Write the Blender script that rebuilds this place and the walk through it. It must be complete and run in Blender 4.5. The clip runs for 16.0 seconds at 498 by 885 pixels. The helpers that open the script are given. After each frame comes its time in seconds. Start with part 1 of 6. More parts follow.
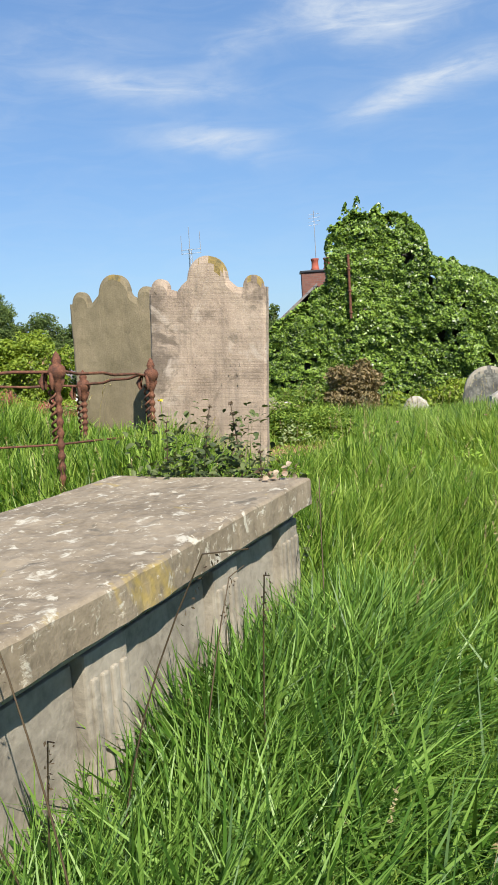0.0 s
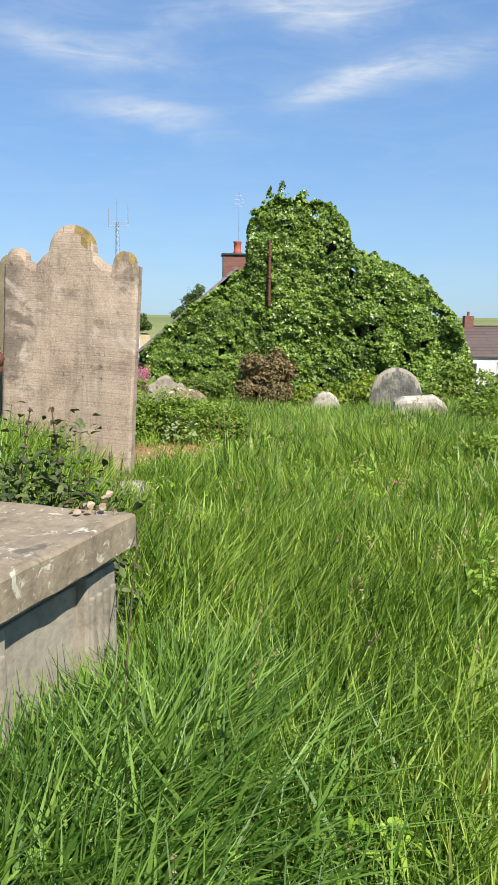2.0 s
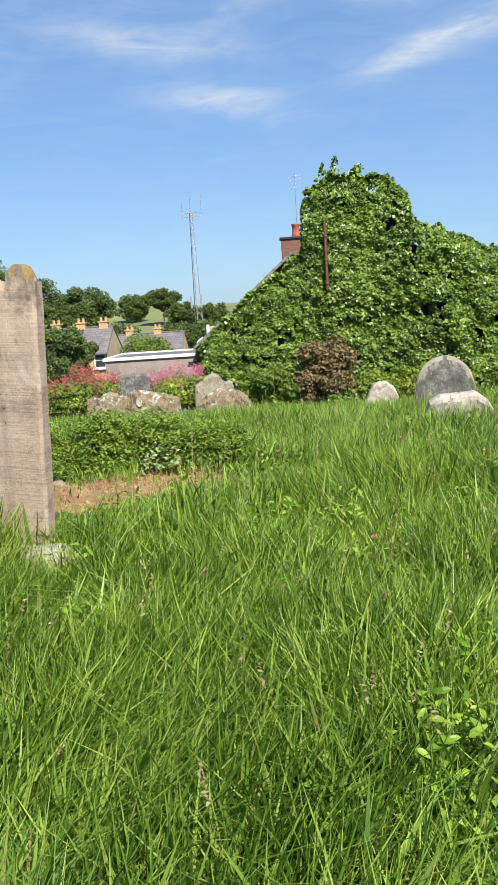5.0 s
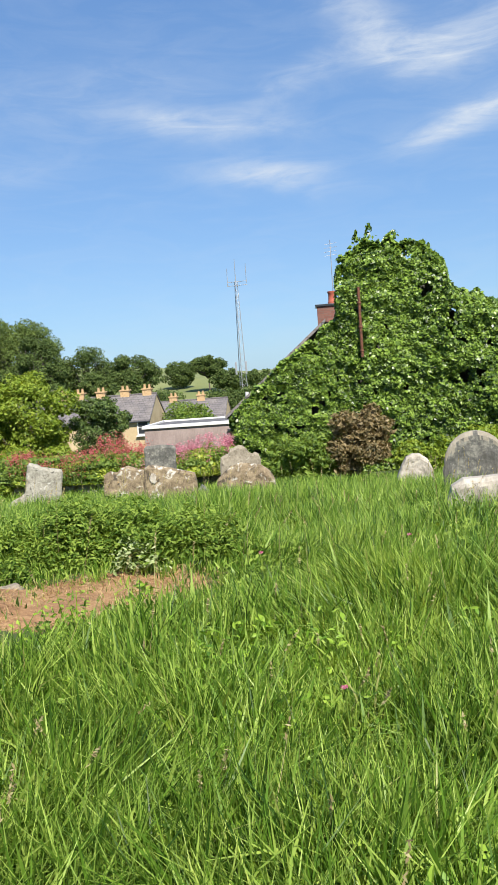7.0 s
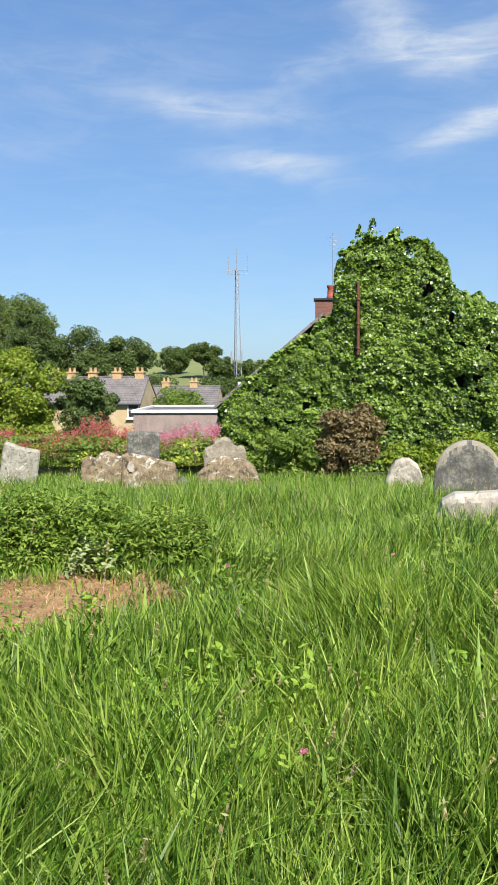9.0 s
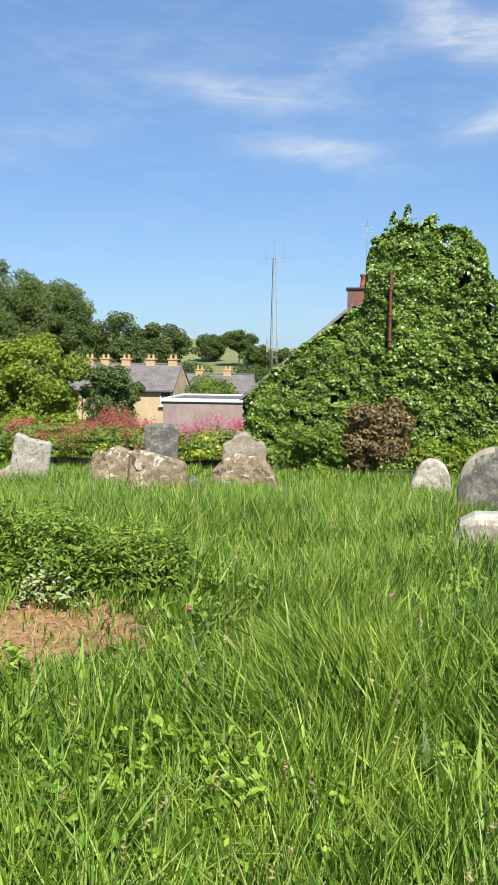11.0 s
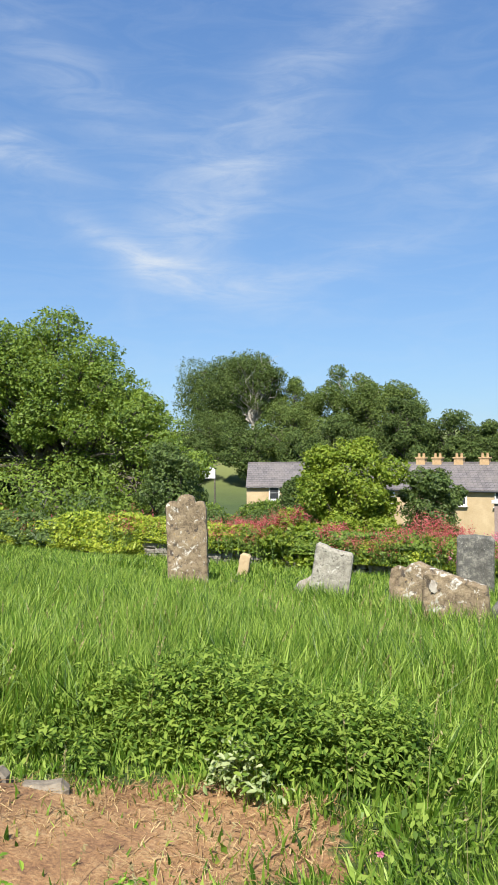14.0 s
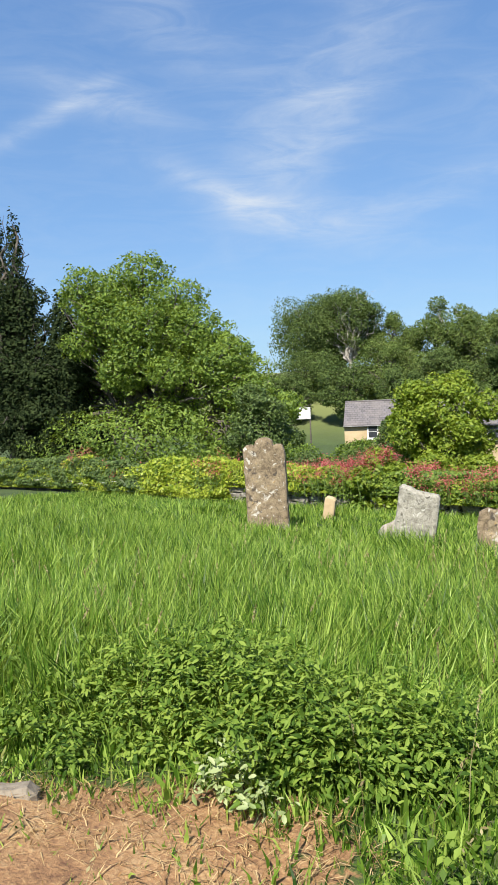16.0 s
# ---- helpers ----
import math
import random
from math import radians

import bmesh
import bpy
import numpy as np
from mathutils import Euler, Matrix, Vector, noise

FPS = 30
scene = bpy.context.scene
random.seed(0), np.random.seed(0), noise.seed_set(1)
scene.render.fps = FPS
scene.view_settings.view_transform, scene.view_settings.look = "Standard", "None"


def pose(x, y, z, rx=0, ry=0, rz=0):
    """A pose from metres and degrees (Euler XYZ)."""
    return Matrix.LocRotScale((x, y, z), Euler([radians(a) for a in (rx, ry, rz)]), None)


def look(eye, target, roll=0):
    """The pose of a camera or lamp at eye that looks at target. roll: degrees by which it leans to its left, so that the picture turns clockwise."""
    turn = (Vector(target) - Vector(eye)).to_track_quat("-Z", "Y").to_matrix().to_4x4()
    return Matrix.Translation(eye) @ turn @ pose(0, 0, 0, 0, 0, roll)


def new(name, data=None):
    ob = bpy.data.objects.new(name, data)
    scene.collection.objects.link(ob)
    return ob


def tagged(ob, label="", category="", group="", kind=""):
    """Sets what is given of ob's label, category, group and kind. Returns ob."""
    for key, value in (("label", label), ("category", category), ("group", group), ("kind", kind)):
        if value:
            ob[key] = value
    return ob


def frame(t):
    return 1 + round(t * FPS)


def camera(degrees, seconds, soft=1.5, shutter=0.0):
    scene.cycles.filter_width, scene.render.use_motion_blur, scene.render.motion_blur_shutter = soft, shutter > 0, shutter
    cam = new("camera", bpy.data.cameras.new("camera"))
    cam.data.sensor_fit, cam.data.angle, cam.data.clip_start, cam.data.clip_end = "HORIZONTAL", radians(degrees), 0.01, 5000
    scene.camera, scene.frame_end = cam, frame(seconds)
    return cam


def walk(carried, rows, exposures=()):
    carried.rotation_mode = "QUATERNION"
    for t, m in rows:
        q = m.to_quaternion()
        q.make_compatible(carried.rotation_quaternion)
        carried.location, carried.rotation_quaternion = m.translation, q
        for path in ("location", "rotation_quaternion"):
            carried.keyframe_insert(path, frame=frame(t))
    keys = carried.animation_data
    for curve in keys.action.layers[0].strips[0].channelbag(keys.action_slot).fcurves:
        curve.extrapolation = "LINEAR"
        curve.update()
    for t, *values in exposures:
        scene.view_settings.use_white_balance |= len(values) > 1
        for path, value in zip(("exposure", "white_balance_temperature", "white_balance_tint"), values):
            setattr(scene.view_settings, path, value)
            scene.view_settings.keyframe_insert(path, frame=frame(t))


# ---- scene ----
cam = camera(34.8, 16.0, soft=1.5)
PATH = [
    (0, (0.208, 0.727, 1.163), (0.148, 2.711, 0.92), -3.8),
    (0.5, (0.394, 0.83, 1.22), (0.424, 2.826, 1.105), -3.8),
    (1, (0.46, 1.012, 1.176), (0.473, 3.009, 1.067), -3.7),
    (1.5, (0.458, 1.244, 1.208), (0.521, 3.229, 0.969), -1.4),
    (2, (0.503, 1.341, 1.212), (0.646, 3.314, 0.918), 0.5),
    (2.5, (0.734, 1.509, 1.224), (0.891, 3.472, 0.877), -1.5),
    (3, (0.821, 1.621, 1.244), (0.806, 3.585, 0.87), -5.6),
    (3.5, (0.818, 1.874, 1.264), (0.624, 3.837, 0.936), -3.8),
    (4, (0.849, 2.054, 1.328), (0.634, 4.02, 1.03), -3.2),
    (4.5, (1.121, 2.178, 1.313), (0.969, 4.15, 1.017), -4.7),
    (5, (1.234, 2.268, 1.332), (1.148, 4.239, 1.004), -3.8),
    (5.2, (1.275, 2.353, 1.304), (1.225, 4.321, 0.95), -2.6),
    (7.3, (1.603, 2.997, 1.386), (1.352, 4.976, 1.243), -4.7),
    (7.5, (1.614, 3.009, 1.38), (1.326, 4.983, 1.237), -4.7),
    (8, (1.596, 3.12, 1.355), (1.305, 5.092, 1.194), -1.7),
    (8.5, (1.551, 3.345, 1.403), (1.32, 5.324, 1.228), 0.3),
    (9, (1.615, 3.407, 1.394), (1.444, 5.391, 1.209), -0.4),
    (9.2, (1.694, 3.492, 1.4), (1.521, 5.477, 1.229), -0.7),
    (11.3, (1.875, 4.063, 1.467), (1.602, 6.029, 1.228), 0.3),
    (11.5, (1.943, 4.085, 1.461), (1.653, 6.047, 1.202), -0.6),
    (12, (2.198, 4.254, 1.474), (1.799, 6.194, 1.195), -3.0),
    (12.5, (2.269, 4.352, 1.483), (1.729, 6.257, 1.201), -4.1),
    (13, (2.238, 4.521, 1.456), (1.556, 6.388, 1.233), -3.4),
    (13.5, (2.09, 4.778, 1.558), (1.24, 6.583, 1.424), -2.2),
    (14, (2.062, 4.901, 1.607), (1.018, 6.606, 1.636), -0.4),
    (14.5, (2.239, 5.119, 1.627), (1.148, 6.792, 1.737), -1.9),
    (15, (2.204, 5.288, 1.62), (0.991, 6.877, 1.692), -5.6),
    (15.5, (2.047, 5.478, 1.629), (0.739, 6.991, 1.664), -4.4),
    (16, (2.031, 5.654, 1.589), (0.778, 7.209, 1.476), -2.6),
]
walk(cam, [(t, look(eye, target, roll)) for t, eye, target, roll in PATH])

# ---- sun, sky, exposure ----
SUN_DIR = Vector((0.36, -0.87, 0.97)).normalized()
SUN_EL = math.asin(SUN_DIR.z)
SUN_AZ = math.atan2(SUN_DIR.x, SUN_DIR.y)
sun = new("sun", bpy.data.lights.new("sun", "SUN"))
sun.data.energy, sun.data.angle, sun.data.color = 5.0, radians(0.53), (1.0, 0.94, 0.84)
sun.matrix_world = look((0, 0, 60), Vector((0, 0, 60)) - SUN_DIR)
scene.view_settings.exposure = 0.9

world = bpy.data.worlds.new("sky")
scene.world = world
world.use_nodes = True
wt = world.node_tree
wt.nodes.clear()


class Nodes:
    """Short hand for building a node tree."""

    def __init__(self, tree):
        self.tree = tree

    def add(self, kind, **inputs):
        n = self.tree.nodes.new(kind)
        for k, v in inputs.items():
            self.put(n.inputs[k.replace("_", " ")], v)
        return n

    def put(self, socket, v):
        if isinstance(v, bpy.types.NodeSocket):
            self.tree.links.new(v, socket)
        else:
            socket.default_value = v

    def math(self, op, a, b=0.0, c=0.0, clamp=False):
        n = self.tree.nodes.new("ShaderNodeMath")
        n.operation, n.use_clamp = op, clamp
        for s, v in zip(n.inputs, (a, b, c)):
            self.put(s, v)
        return n.outputs[0]

    def noise(self, vec, scale, detail=4.0, rough=0.55, distort=0.0, color=False):
        n = self.tree.nodes.new("ShaderNodeTexNoise")
        self.put(n.inputs["Vector"], vec)
        for k, v in (("Scale", scale), ("Detail", detail), ("Roughness", rough), ("Distortion", distort)):
            self.put(n.inputs[k], v)
        return n.outputs["Color" if color else "Fac"]

    def ramp(self, fac, stops):
        n = self.tree.nodes.new("ShaderNodeValToRGB")
        self.put(n.inputs[0], fac)
        while len(n.color_ramp.elements) < len(stops):
            n.color_ramp.elements.new(0.5)
        for e, (p, c) in zip(n.color_ramp.elements, stops):
            e.position = p
            e.color = (*c, 1) if len(c) == 3 else c
        return n.outputs[0]

    def mix(self, fac, a, b, mode="MIX"):
        n = self.tree.nodes.new("ShaderNodeMix")
        n.data_type, n.blend_type = "RGBA", mode
        self.put(n.inputs[0], fac)
        self.put(n.inputs[6], (*a, 1) if isinstance(a, tuple) and len(a) == 3 else a)
        self.put(n.inputs[7], (*b, 1) if isinstance(b, tuple) and len(b) == 3 else b)
        return n.outputs[2]

    def scaled(self, vec, sx, sy, sz):
        n = self.tree.nodes.new("ShaderNodeMapping")
        self.put(n.inputs["Vector"], vec)
        n.inputs["Scale"].default_value = (sx, sy, sz)
        return n.outputs[0]


def build_sky():
    N = Nodes(wt)
    sky = wt.nodes.new("ShaderNodeTexSky")
    sky.sky_type, sky.sun_disc = "NISHITA", False
    sky.sun_elevation, sky.sun_rotation = SUN_EL, SUN_AZ
    sky.air_density, sky.dust_density, sky.ozone_density = 1.0, 0.6, 2.0
    way = wt.nodes.new("ShaderNodeTexCoord").outputs["Generated"]
    sep = wt.nodes.new("ShaderNodeSeparateXYZ")
    wt.links.new(way, sep.inputs[0])
    az = N.math("MULTIPLY", N.math("ARCTAN2", sep.outputs[0], sep.outputs[1]), 57.2958)
    el = N.math("MULTIPLY", N.math("ARCSINE", sep.outputs[2]), 57.2958)
    flat = N.add("ShaderNodeCombineXYZ", X=az, Y=el).outputs[0]
    warp = N.math("MULTIPLY_ADD", N.noise(flat, 0.16, 3), 4.4, -2.2)
    wisp = N.noise(N.scaled(flat, 0.10, 0.42, 1), 1.6, 6, 0.62, 0.9)
    fine = N.noise(N.scaled(flat, 0.35, 1.1, 1), 1.3, 5, 0.6, 0.5)
    total = None
    # cirrus streaks: azimuth, elevation, half length, half width, slope, strength
    for a, e, ln, wd, slope, power in CIRRUS:
        da, de = N.math("SUBTRACT", az, a), N.math("SUBTRACT", N.math("ADD", el, N.math("MULTIPLY", warp, 0.35)), e)
        c, s = math.cos(radians(slope)), math.sin(radians(slope))
        u = N.math("DIVIDE", N.math("ADD", N.math("MULTIPLY", da, c), N.math("MULTIPLY", de, s)), ln)
        v = N.math("DIVIDE", N.math("SUBTRACT", N.math("MULTIPLY", de, c), N.math("MULTIPLY", da, s)), wd)
        r = N.math("ADD", N.math("MULTIPLY", u, u), N.math("MULTIPLY", v, v))
        g = N.math("MULTIPLY", N.math("EXPONENT", N.math("MULTIPLY", r, -1.0)), power)
        total = g if total is None else N.math("ADD", total, g)
    texture = N.math("MULTIPLY_ADD", wisp, 1.5, N.math("MULTIPLY_ADD", fine, 0.55, -0.47))
    veil = N.math("MULTIPLY", N.ramp(wisp, [(0.42, (0, 0, 0)), (0.8, (1, 1, 1))]), 0.10)
    cover = N.math("ADD", N.math("MULTIPLY", total, texture, clamp=True), veil, clamp=True)
    hot = N.math("MULTIPLY", cover, N.ramp(el, [(0.0, (0, 0, 0)), (0.3, (1, 1, 1))]))
    tint = N.mix(1.0, sky.outputs[0], SKY_TINT, "MULTIPLY")
    haze = N.ramp(N.math("DIVIDE", el, 90.0), [(0.0, (0.46, 0.73, 1.0)), (0.13, (0.28, 0.53, 0.94)), (0.33, (0.165, 0.36, 0.8)), (1.0, (0.09, 0.22, 0.6))])
    tint = N.mix(0.65, tint, N.mix(1.0, haze, (4.75, 4.7, 4.45), "MULTIPLY"))
    col = N.mix(hot, tint, CLOUD)
    bg = N.add("ShaderNodeBackground", Color=col, Strength=SKY_STRENGTH)
    out = wt.nodes.new("ShaderNodeOutputWorld")
    wt.links.new(bg.outputs[0], out.inputs[0])


SKY_STRENGTH, SKY_TINT, CLOUD = 0.10, (0.6, 0.72, 0.92), (3.9, 4.3, 4.8)
CIRRUS = [
    (-2.6, 13.9, 4.2, 0.95, -7, 0.95),
    (-5.8, 17.4, 5.5, 0.9, -6, 0.6),
    (-0.5, 19.6, 4.0, 0.9, 24, 0.4),
    (4.6, 22.6, 4.2, 1.5, -42, 0.7),
    (8.5, 20.2, 5.0, 1.3, -6, 0.7),
    (13.0, 21.5, 7.0, 1.6, 6, 0.55),
    (9.5, 15.6, 3.4, 0.75, 14, 0.85),
    (14.5, 16.5, 5.5, 1.0, 8, 0.95),
    (-15.0, 19.5, 9.0, 2.2, 8, 0.22),
    (-9.5, 17.6, 4.0, 0.9, -10, 0.35),
    (-40.0, 14.2, 5.0, 1.0, -25, 0.6),
    (-34.0, 12.3, 6.0, 1.3, -14, 0.5),
    (-35.5, 16.5, 5.5, 3.0, 42, 0.42),
    (-30.5, 20.5, 5.5, 2.6, 38, 0.4),
    (-24.0, 13.6, 7.0, 1.2, 14, 0.35),
    (-24.5, 27.5, 11.0, 1.6, 24, 0.3),
    (-48.0, 20.3, 5.0, 1.0, -12, 0.45),
    (-51.5, 19.2, 4.5, 0.6, 28, 0.65),
    (-44.0, 25.0, 8.0, 2.2, -30, 0.25),
]
build_sky()

# ---- materials ----


def material(name):
    m = bpy.data.materials.new(name)
    m.use_nodes = True
    m.node_tree.nodes.clear()
    N = Nodes(m.node_tree)
    out = m.node_tree.nodes.new("ShaderNodeOutputMaterial")
    return m, N, out


def where(N):
    return N.tree.nodes.new("ShaderNodeNewGeometry").outputs["Position"]


def local(N):
    return N.tree.nodes.new("ShaderNodeTexCoord").outputs["Object"]


def solid(name, stops, scale=8.0, rough=0.8, bump=0.3, fine=60.0, bump_size=0.01, metal=0.0, blotch=None, streak=0.0, tooled=0.0):
    """A mineral, metal or painted surface: colour stops over coarse noise, fine grain, relief, and blotches (colour, scale, threshold)."""
    m, N, out = material(name)
    p = local(N)
    coarse = N.noise(p, scale, 6, 0.62, 0.3)
    grain = N.noise(p, fine, 5, 0.6)
    col = N.ramp(N.math("MULTIPLY_ADD", N.math("SUBTRACT", grain, 0.5), 0.5, coarse), stops)
    if streak:
        run = N.noise(N.scaled(p, 7, 7, 0.5), 2.2, 4, 0.6)
        col = N.mix(N.math("MULTIPLY", N.ramp(run, [(0.48, (0, 0, 0)), (0.72, (1, 1, 1))]), streak), col, (0.07, 0.06, 0.05))
    for tint, s, limit in blotch or ():
        spot = N.noise(p, s, 5, 0.65, 0.6)
        col = N.mix(N.ramp(spot, [(limit, (0, 0, 0)), (limit + 0.07, (0.9, 0.9, 0.9))]), col, tint)
    b = N.add("ShaderNodeBsdfPrincipled", Base_Color=col, Roughness=rough, Metallic=metal)
    relief = N.math("ADD", N.math("MULTIPLY", coarse, 0.7), N.math("MULTIPLY", grain, 0.4))
    if tooled:
        # fine level chisel lines across the dressed face
        rows = N.noise(N.scaled(p, 1.2, 1.2, tooled), 1.0, 3, 0.6, 0.4)
        relief = N.math("ADD", relief, N.math("MULTIPLY", rows, 0.35))
        lined = N.mix(N.ramp(rows, [(0.3, (0.34, 0.34, 0.34)), (0.5, (0, 0, 0))]), col, (0.12, 0.085, 0.062))
        N.put(b.inputs["Base Color"], lined)
    bn = N.add("ShaderNodeBump", Strength=bump, Distance=bump_size, Height=relief)
    N.put(b.inputs["Normal"], bn.outputs[0])
    N.put(out.inputs[0], b.outputs[0])
    return m


def leafy(name, dark, mid, light, through_part=0.35, rough=0.45, patch=0.6, dry=None, gloss=0.35, spread_out=(0.24, 0.54, 0.86)):
    """Foliage: every leaf a shade of its own, patches at plant scale, light passing through."""
    m, N, out = material(name)
    rnd = N.tree.nodes.new("ShaderNodeNewGeometry").outputs["Random Per Island"]
    big = N.noise(where(N), patch, 3, 0.6)
    mixed = N.math("ADD", N.math("MULTIPLY", rnd, 0.7), N.math("MULTIPLY", big, 0.62))
    col = N.ramp(mixed, [(spread_out[0], dark), (spread_out[1], mid), (spread_out[2], light)])
    if dry:
        col = N.mix(N.ramp(rnd, [(1 - dry[1], (0, 0, 0)), (1 - dry[1] + 0.02, (1, 1, 1))]), col, dry[0])
    b = N.add("ShaderNodeBsdfPrincipled", Base_Color=col, Roughness=rough)
    b.inputs["Specular IOR Level"].default_value = gloss
    warm = N.mix(1.0, col, (1.5, 1.25, 0.55), "MULTIPLY")
    t = N.add("ShaderNodeBsdfTranslucent", Color=warm)
    mx = N.add("ShaderNodeMixShader", Fac=through_part)
    N.put(mx.inputs[1], b.outputs[0])
    N.put(mx.inputs[2], t.outputs[0])
    N.put(out.inputs[0], mx.outputs[0])
    return m


def rows_of(name, stops, course, across, rough=0.7, axis_x="X", mortar=None):
    """Slates, tiles or bricks too far off to pick apart: courses with offset joints."""
    m, N, out = material(name)
    p = local(N)
    n = N.tree.nodes.new("ShaderNodeTexBrick")
    sep = N.tree.nodes.new("ShaderNodeSeparateXYZ")
    N.put(sep.inputs[0], p)
    flat = N.add("ShaderNodeCombineXYZ", X=sep.outputs[axis_x], Y=sep.outputs["Z"]).outputs[0]
    N.put(n.inputs["Vector"], flat)
    for k, v in (("Scale", 1.0), ("Mortar Size", course * 0.07), ("Brick Width", across), ("Row Height", course)):
        n.inputs[k].default_value = v
    n.inputs["Color1"].default_value, n.inputs["Color2"].default_value = (*stops[0], 1), (*stops[1], 1)
    n.inputs["Mortar"].default_value = (*(mortar or tuple(c * 0.4 for c in stops[0])), 1)
    wear = N.noise(p, 1.3, 5, 0.6)
    col = N.mix(N.ramp(wear, [(0.4, (0, 0, 0)), (0.75, (0.6, 0.6, 0.6))]), n.outputs["Color"], stops[2])
    b = N.add("ShaderNodeBsdfPrincipled", Base_Color=col, Roughness=rough)
    bn = N.add("ShaderNodeBump", Strength=0.5, Distance=0.02, Height=N.math("SUBTRACT", 1.0, n.outputs["Fac"]))
    N.put(b.inputs["Normal"], bn.outputs[0])
    N.put(out.inputs[0], b.outputs[0])
    return m


M_SAND = solid("weathered_sandstone", [(0.25, (0.165, 0.122, 0.09)), (0.48, (0.315, 0.24, 0.178)), (0.75, (0.43, 0.34, 0.26))], 2.6, 0.9, 0.45, 90, 0.012,
               blotch=[((0.13, 0.1, 0.074), 2.2, 0.55), ((0.4, 0.33, 0.265), 3.4, 0.58), ((0.2, 0.16, 0.12), 6.5, 0.6), ((0.06, 0.045, 0.032), 17, 0.69)], streak=0.42, tooled=120.0)
M_SAND_OLIVE = solid("algae_sandstone", [(0.25, (0.11, 0.09, 0.05)), (0.55, (0.185, 0.15, 0.09)), (0.8, (0.26, 0.205, 0.13))], 2.6, 0.9, 0.4, 110, 0.012, streak=0.16)
M_LICHEN = solid("ochre_lichen", [(0.3, (0.10, 0.085, 0.04)), (0.5, (0.21, 0.15, 0.05)), (0.72, (0.29, 0.21, 0.07))], 11, 0.95, 0.8, 70, 0.01)
M_LEDGER = solid("ledger_limestone", [(0.25, (0.10, 0.078, 0.05)), (0.5, (0.20, 0.16, 0.108)), (0.8, (0.29, 0.24, 0.17))], 4.0, 0.9, 0.7, 38, 0.014,
                 blotch=[((0.33, 0.24, 0.06), 2.6, 0.61), ((0.44, 0.41, 0.33), 16, 0.58), ((0.40, 0.36, 0.28), 34, 0.6), ((0.10, 0.085, 0.06), 7, 0.63)])
M_CHEST = solid("chest_stone", [(0.25, (0.14, 0.12, 0.09)), (0.5, (0.26, 0.23, 0.178)), (0.8, (0.36, 0.325, 0.26))], 5, 0.9, 0.6, 40, 0.012, streak=0.22,
                blotch=[((0.16, 0.15, 0.11), 4, 0.66)])
M_SLATE = solid("grey_slate", [(0.36, (0.055, 0.055, 0.048)), (0.52, (0.105, 0.102, 0.09)), (0.7, (0.24, 0.23, 0.19))], 9, 0.75, 0.5, 40, 0.01, streak=0.4,
                blotch=[((0.45, 0.44, 0.39), 7, 0.66)])
M_MOTTLED = solid("lichened_stone", [(0.3, (0.083, 0.060, 0.036)), (0.5, (0.198, 0.150, 0.093)), (0.75, (0.322, 0.260, 0.168))], 7, 0.95, 1.0, 40, 0.03,
                  blotch=[((0.48, 0.46, 0.4), 9, 0.57), ((0.30, 0.19, 0.06), 7, 0.64), ((0.05, 0.04, 0.032), 6, 0.58)])
M_WHITE_STONE = solid("pale_stone", [(0.3, (0.22, 0.19, 0.15)), (0.6, (0.39, 0.355, 0.3)), (0.85, (0.48, 0.45, 0.39))], 5, 0.9, 0.7, 40, 0.015,
                      blotch=[((0.22, 0.19, 0.13), 4, 0.66)])
M_PLAIN = solid("dull_buff_stone", [(0.3, (0.12, 0.1, 0.075)), (0.5, (0.24, 0.205, 0.155)), (0.75, (0.34, 0.3, 0.235))], 5, 0.95, 0.8, 40, 0.02,
                blotch=[((0.42, 0.4, 0.34), 8, 0.64), ((0.09, 0.075, 0.055), 5, 0.62)], streak=0.25)
M_GREY_STONE = solid("grey_lichened_stone", [(0.3, (0.12, 0.11, 0.09)), (0.5, (0.26, 0.245, 0.2)), (0.75, (0.4, 0.385, 0.33))], 8, 0.95, 0.9, 45, 0.02,
                     blotch=[((0.5, 0.49, 0.44), 11, 0.6), ((0.08, 0.07, 0.055), 8, 0.6)])
M_RUBBLE = solid("rubble_stone", [(0.3, (0.10, 0.09, 0.075)), (0.55, (0.23, 0.21, 0.18)), (0.8, (0.38, 0.36, 0.31))], 4, 0.95, 0.8, 30, 0.02)
M_RUST = solid("rusted_iron", [(0.3, (0.045, 0.022, 0.015)), (0.55, (0.14, 0.055, 0.03)), (0.8, (0.25, 0.115, 0.06))], 22, 0.85, 0.9, 120, 0.006, metal=0.25)
M_RENDER_PINK = solid("pinkish_render", [(0.3, (0.2, 0.15, 0.135)), (0.55, (0.28, 0.22, 0.2)), (0.8, (0.35, 0.28, 0.255))], 0.9, 0.9, 0.2, 14, 0.02, streak=0.25)
M_WHITE_PAINT = solid("white_paint", [(0.3, (0.5, 0.49, 0.47)), (0.7, (0.66, 0.65, 0.63))], 1.5, 0.6, 0.1, 20, 0.01)
M_FELT = solid("roofing_felt", [(0.3, (0.07, 0.07, 0.075)), (0.7, (0.14, 0.135, 0.135))], 2.0, 0.9, 0.3, 30, 0.01)
M_CREAM = solid("cream_render", [(0.3, (0.36, 0.27, 0.15)), (0.7, (0.48, 0.375, 0.23))], 0.8, 0.9, 0.15, 10, 0.02)
M_WHITEWASH = solid("whitewashed_wall", [(0.3, (0.42, 0.4, 0.39)), (0.7, (0.58, 0.56, 0.55))], 0.8, 0.9, 0.15, 10, 0.02)
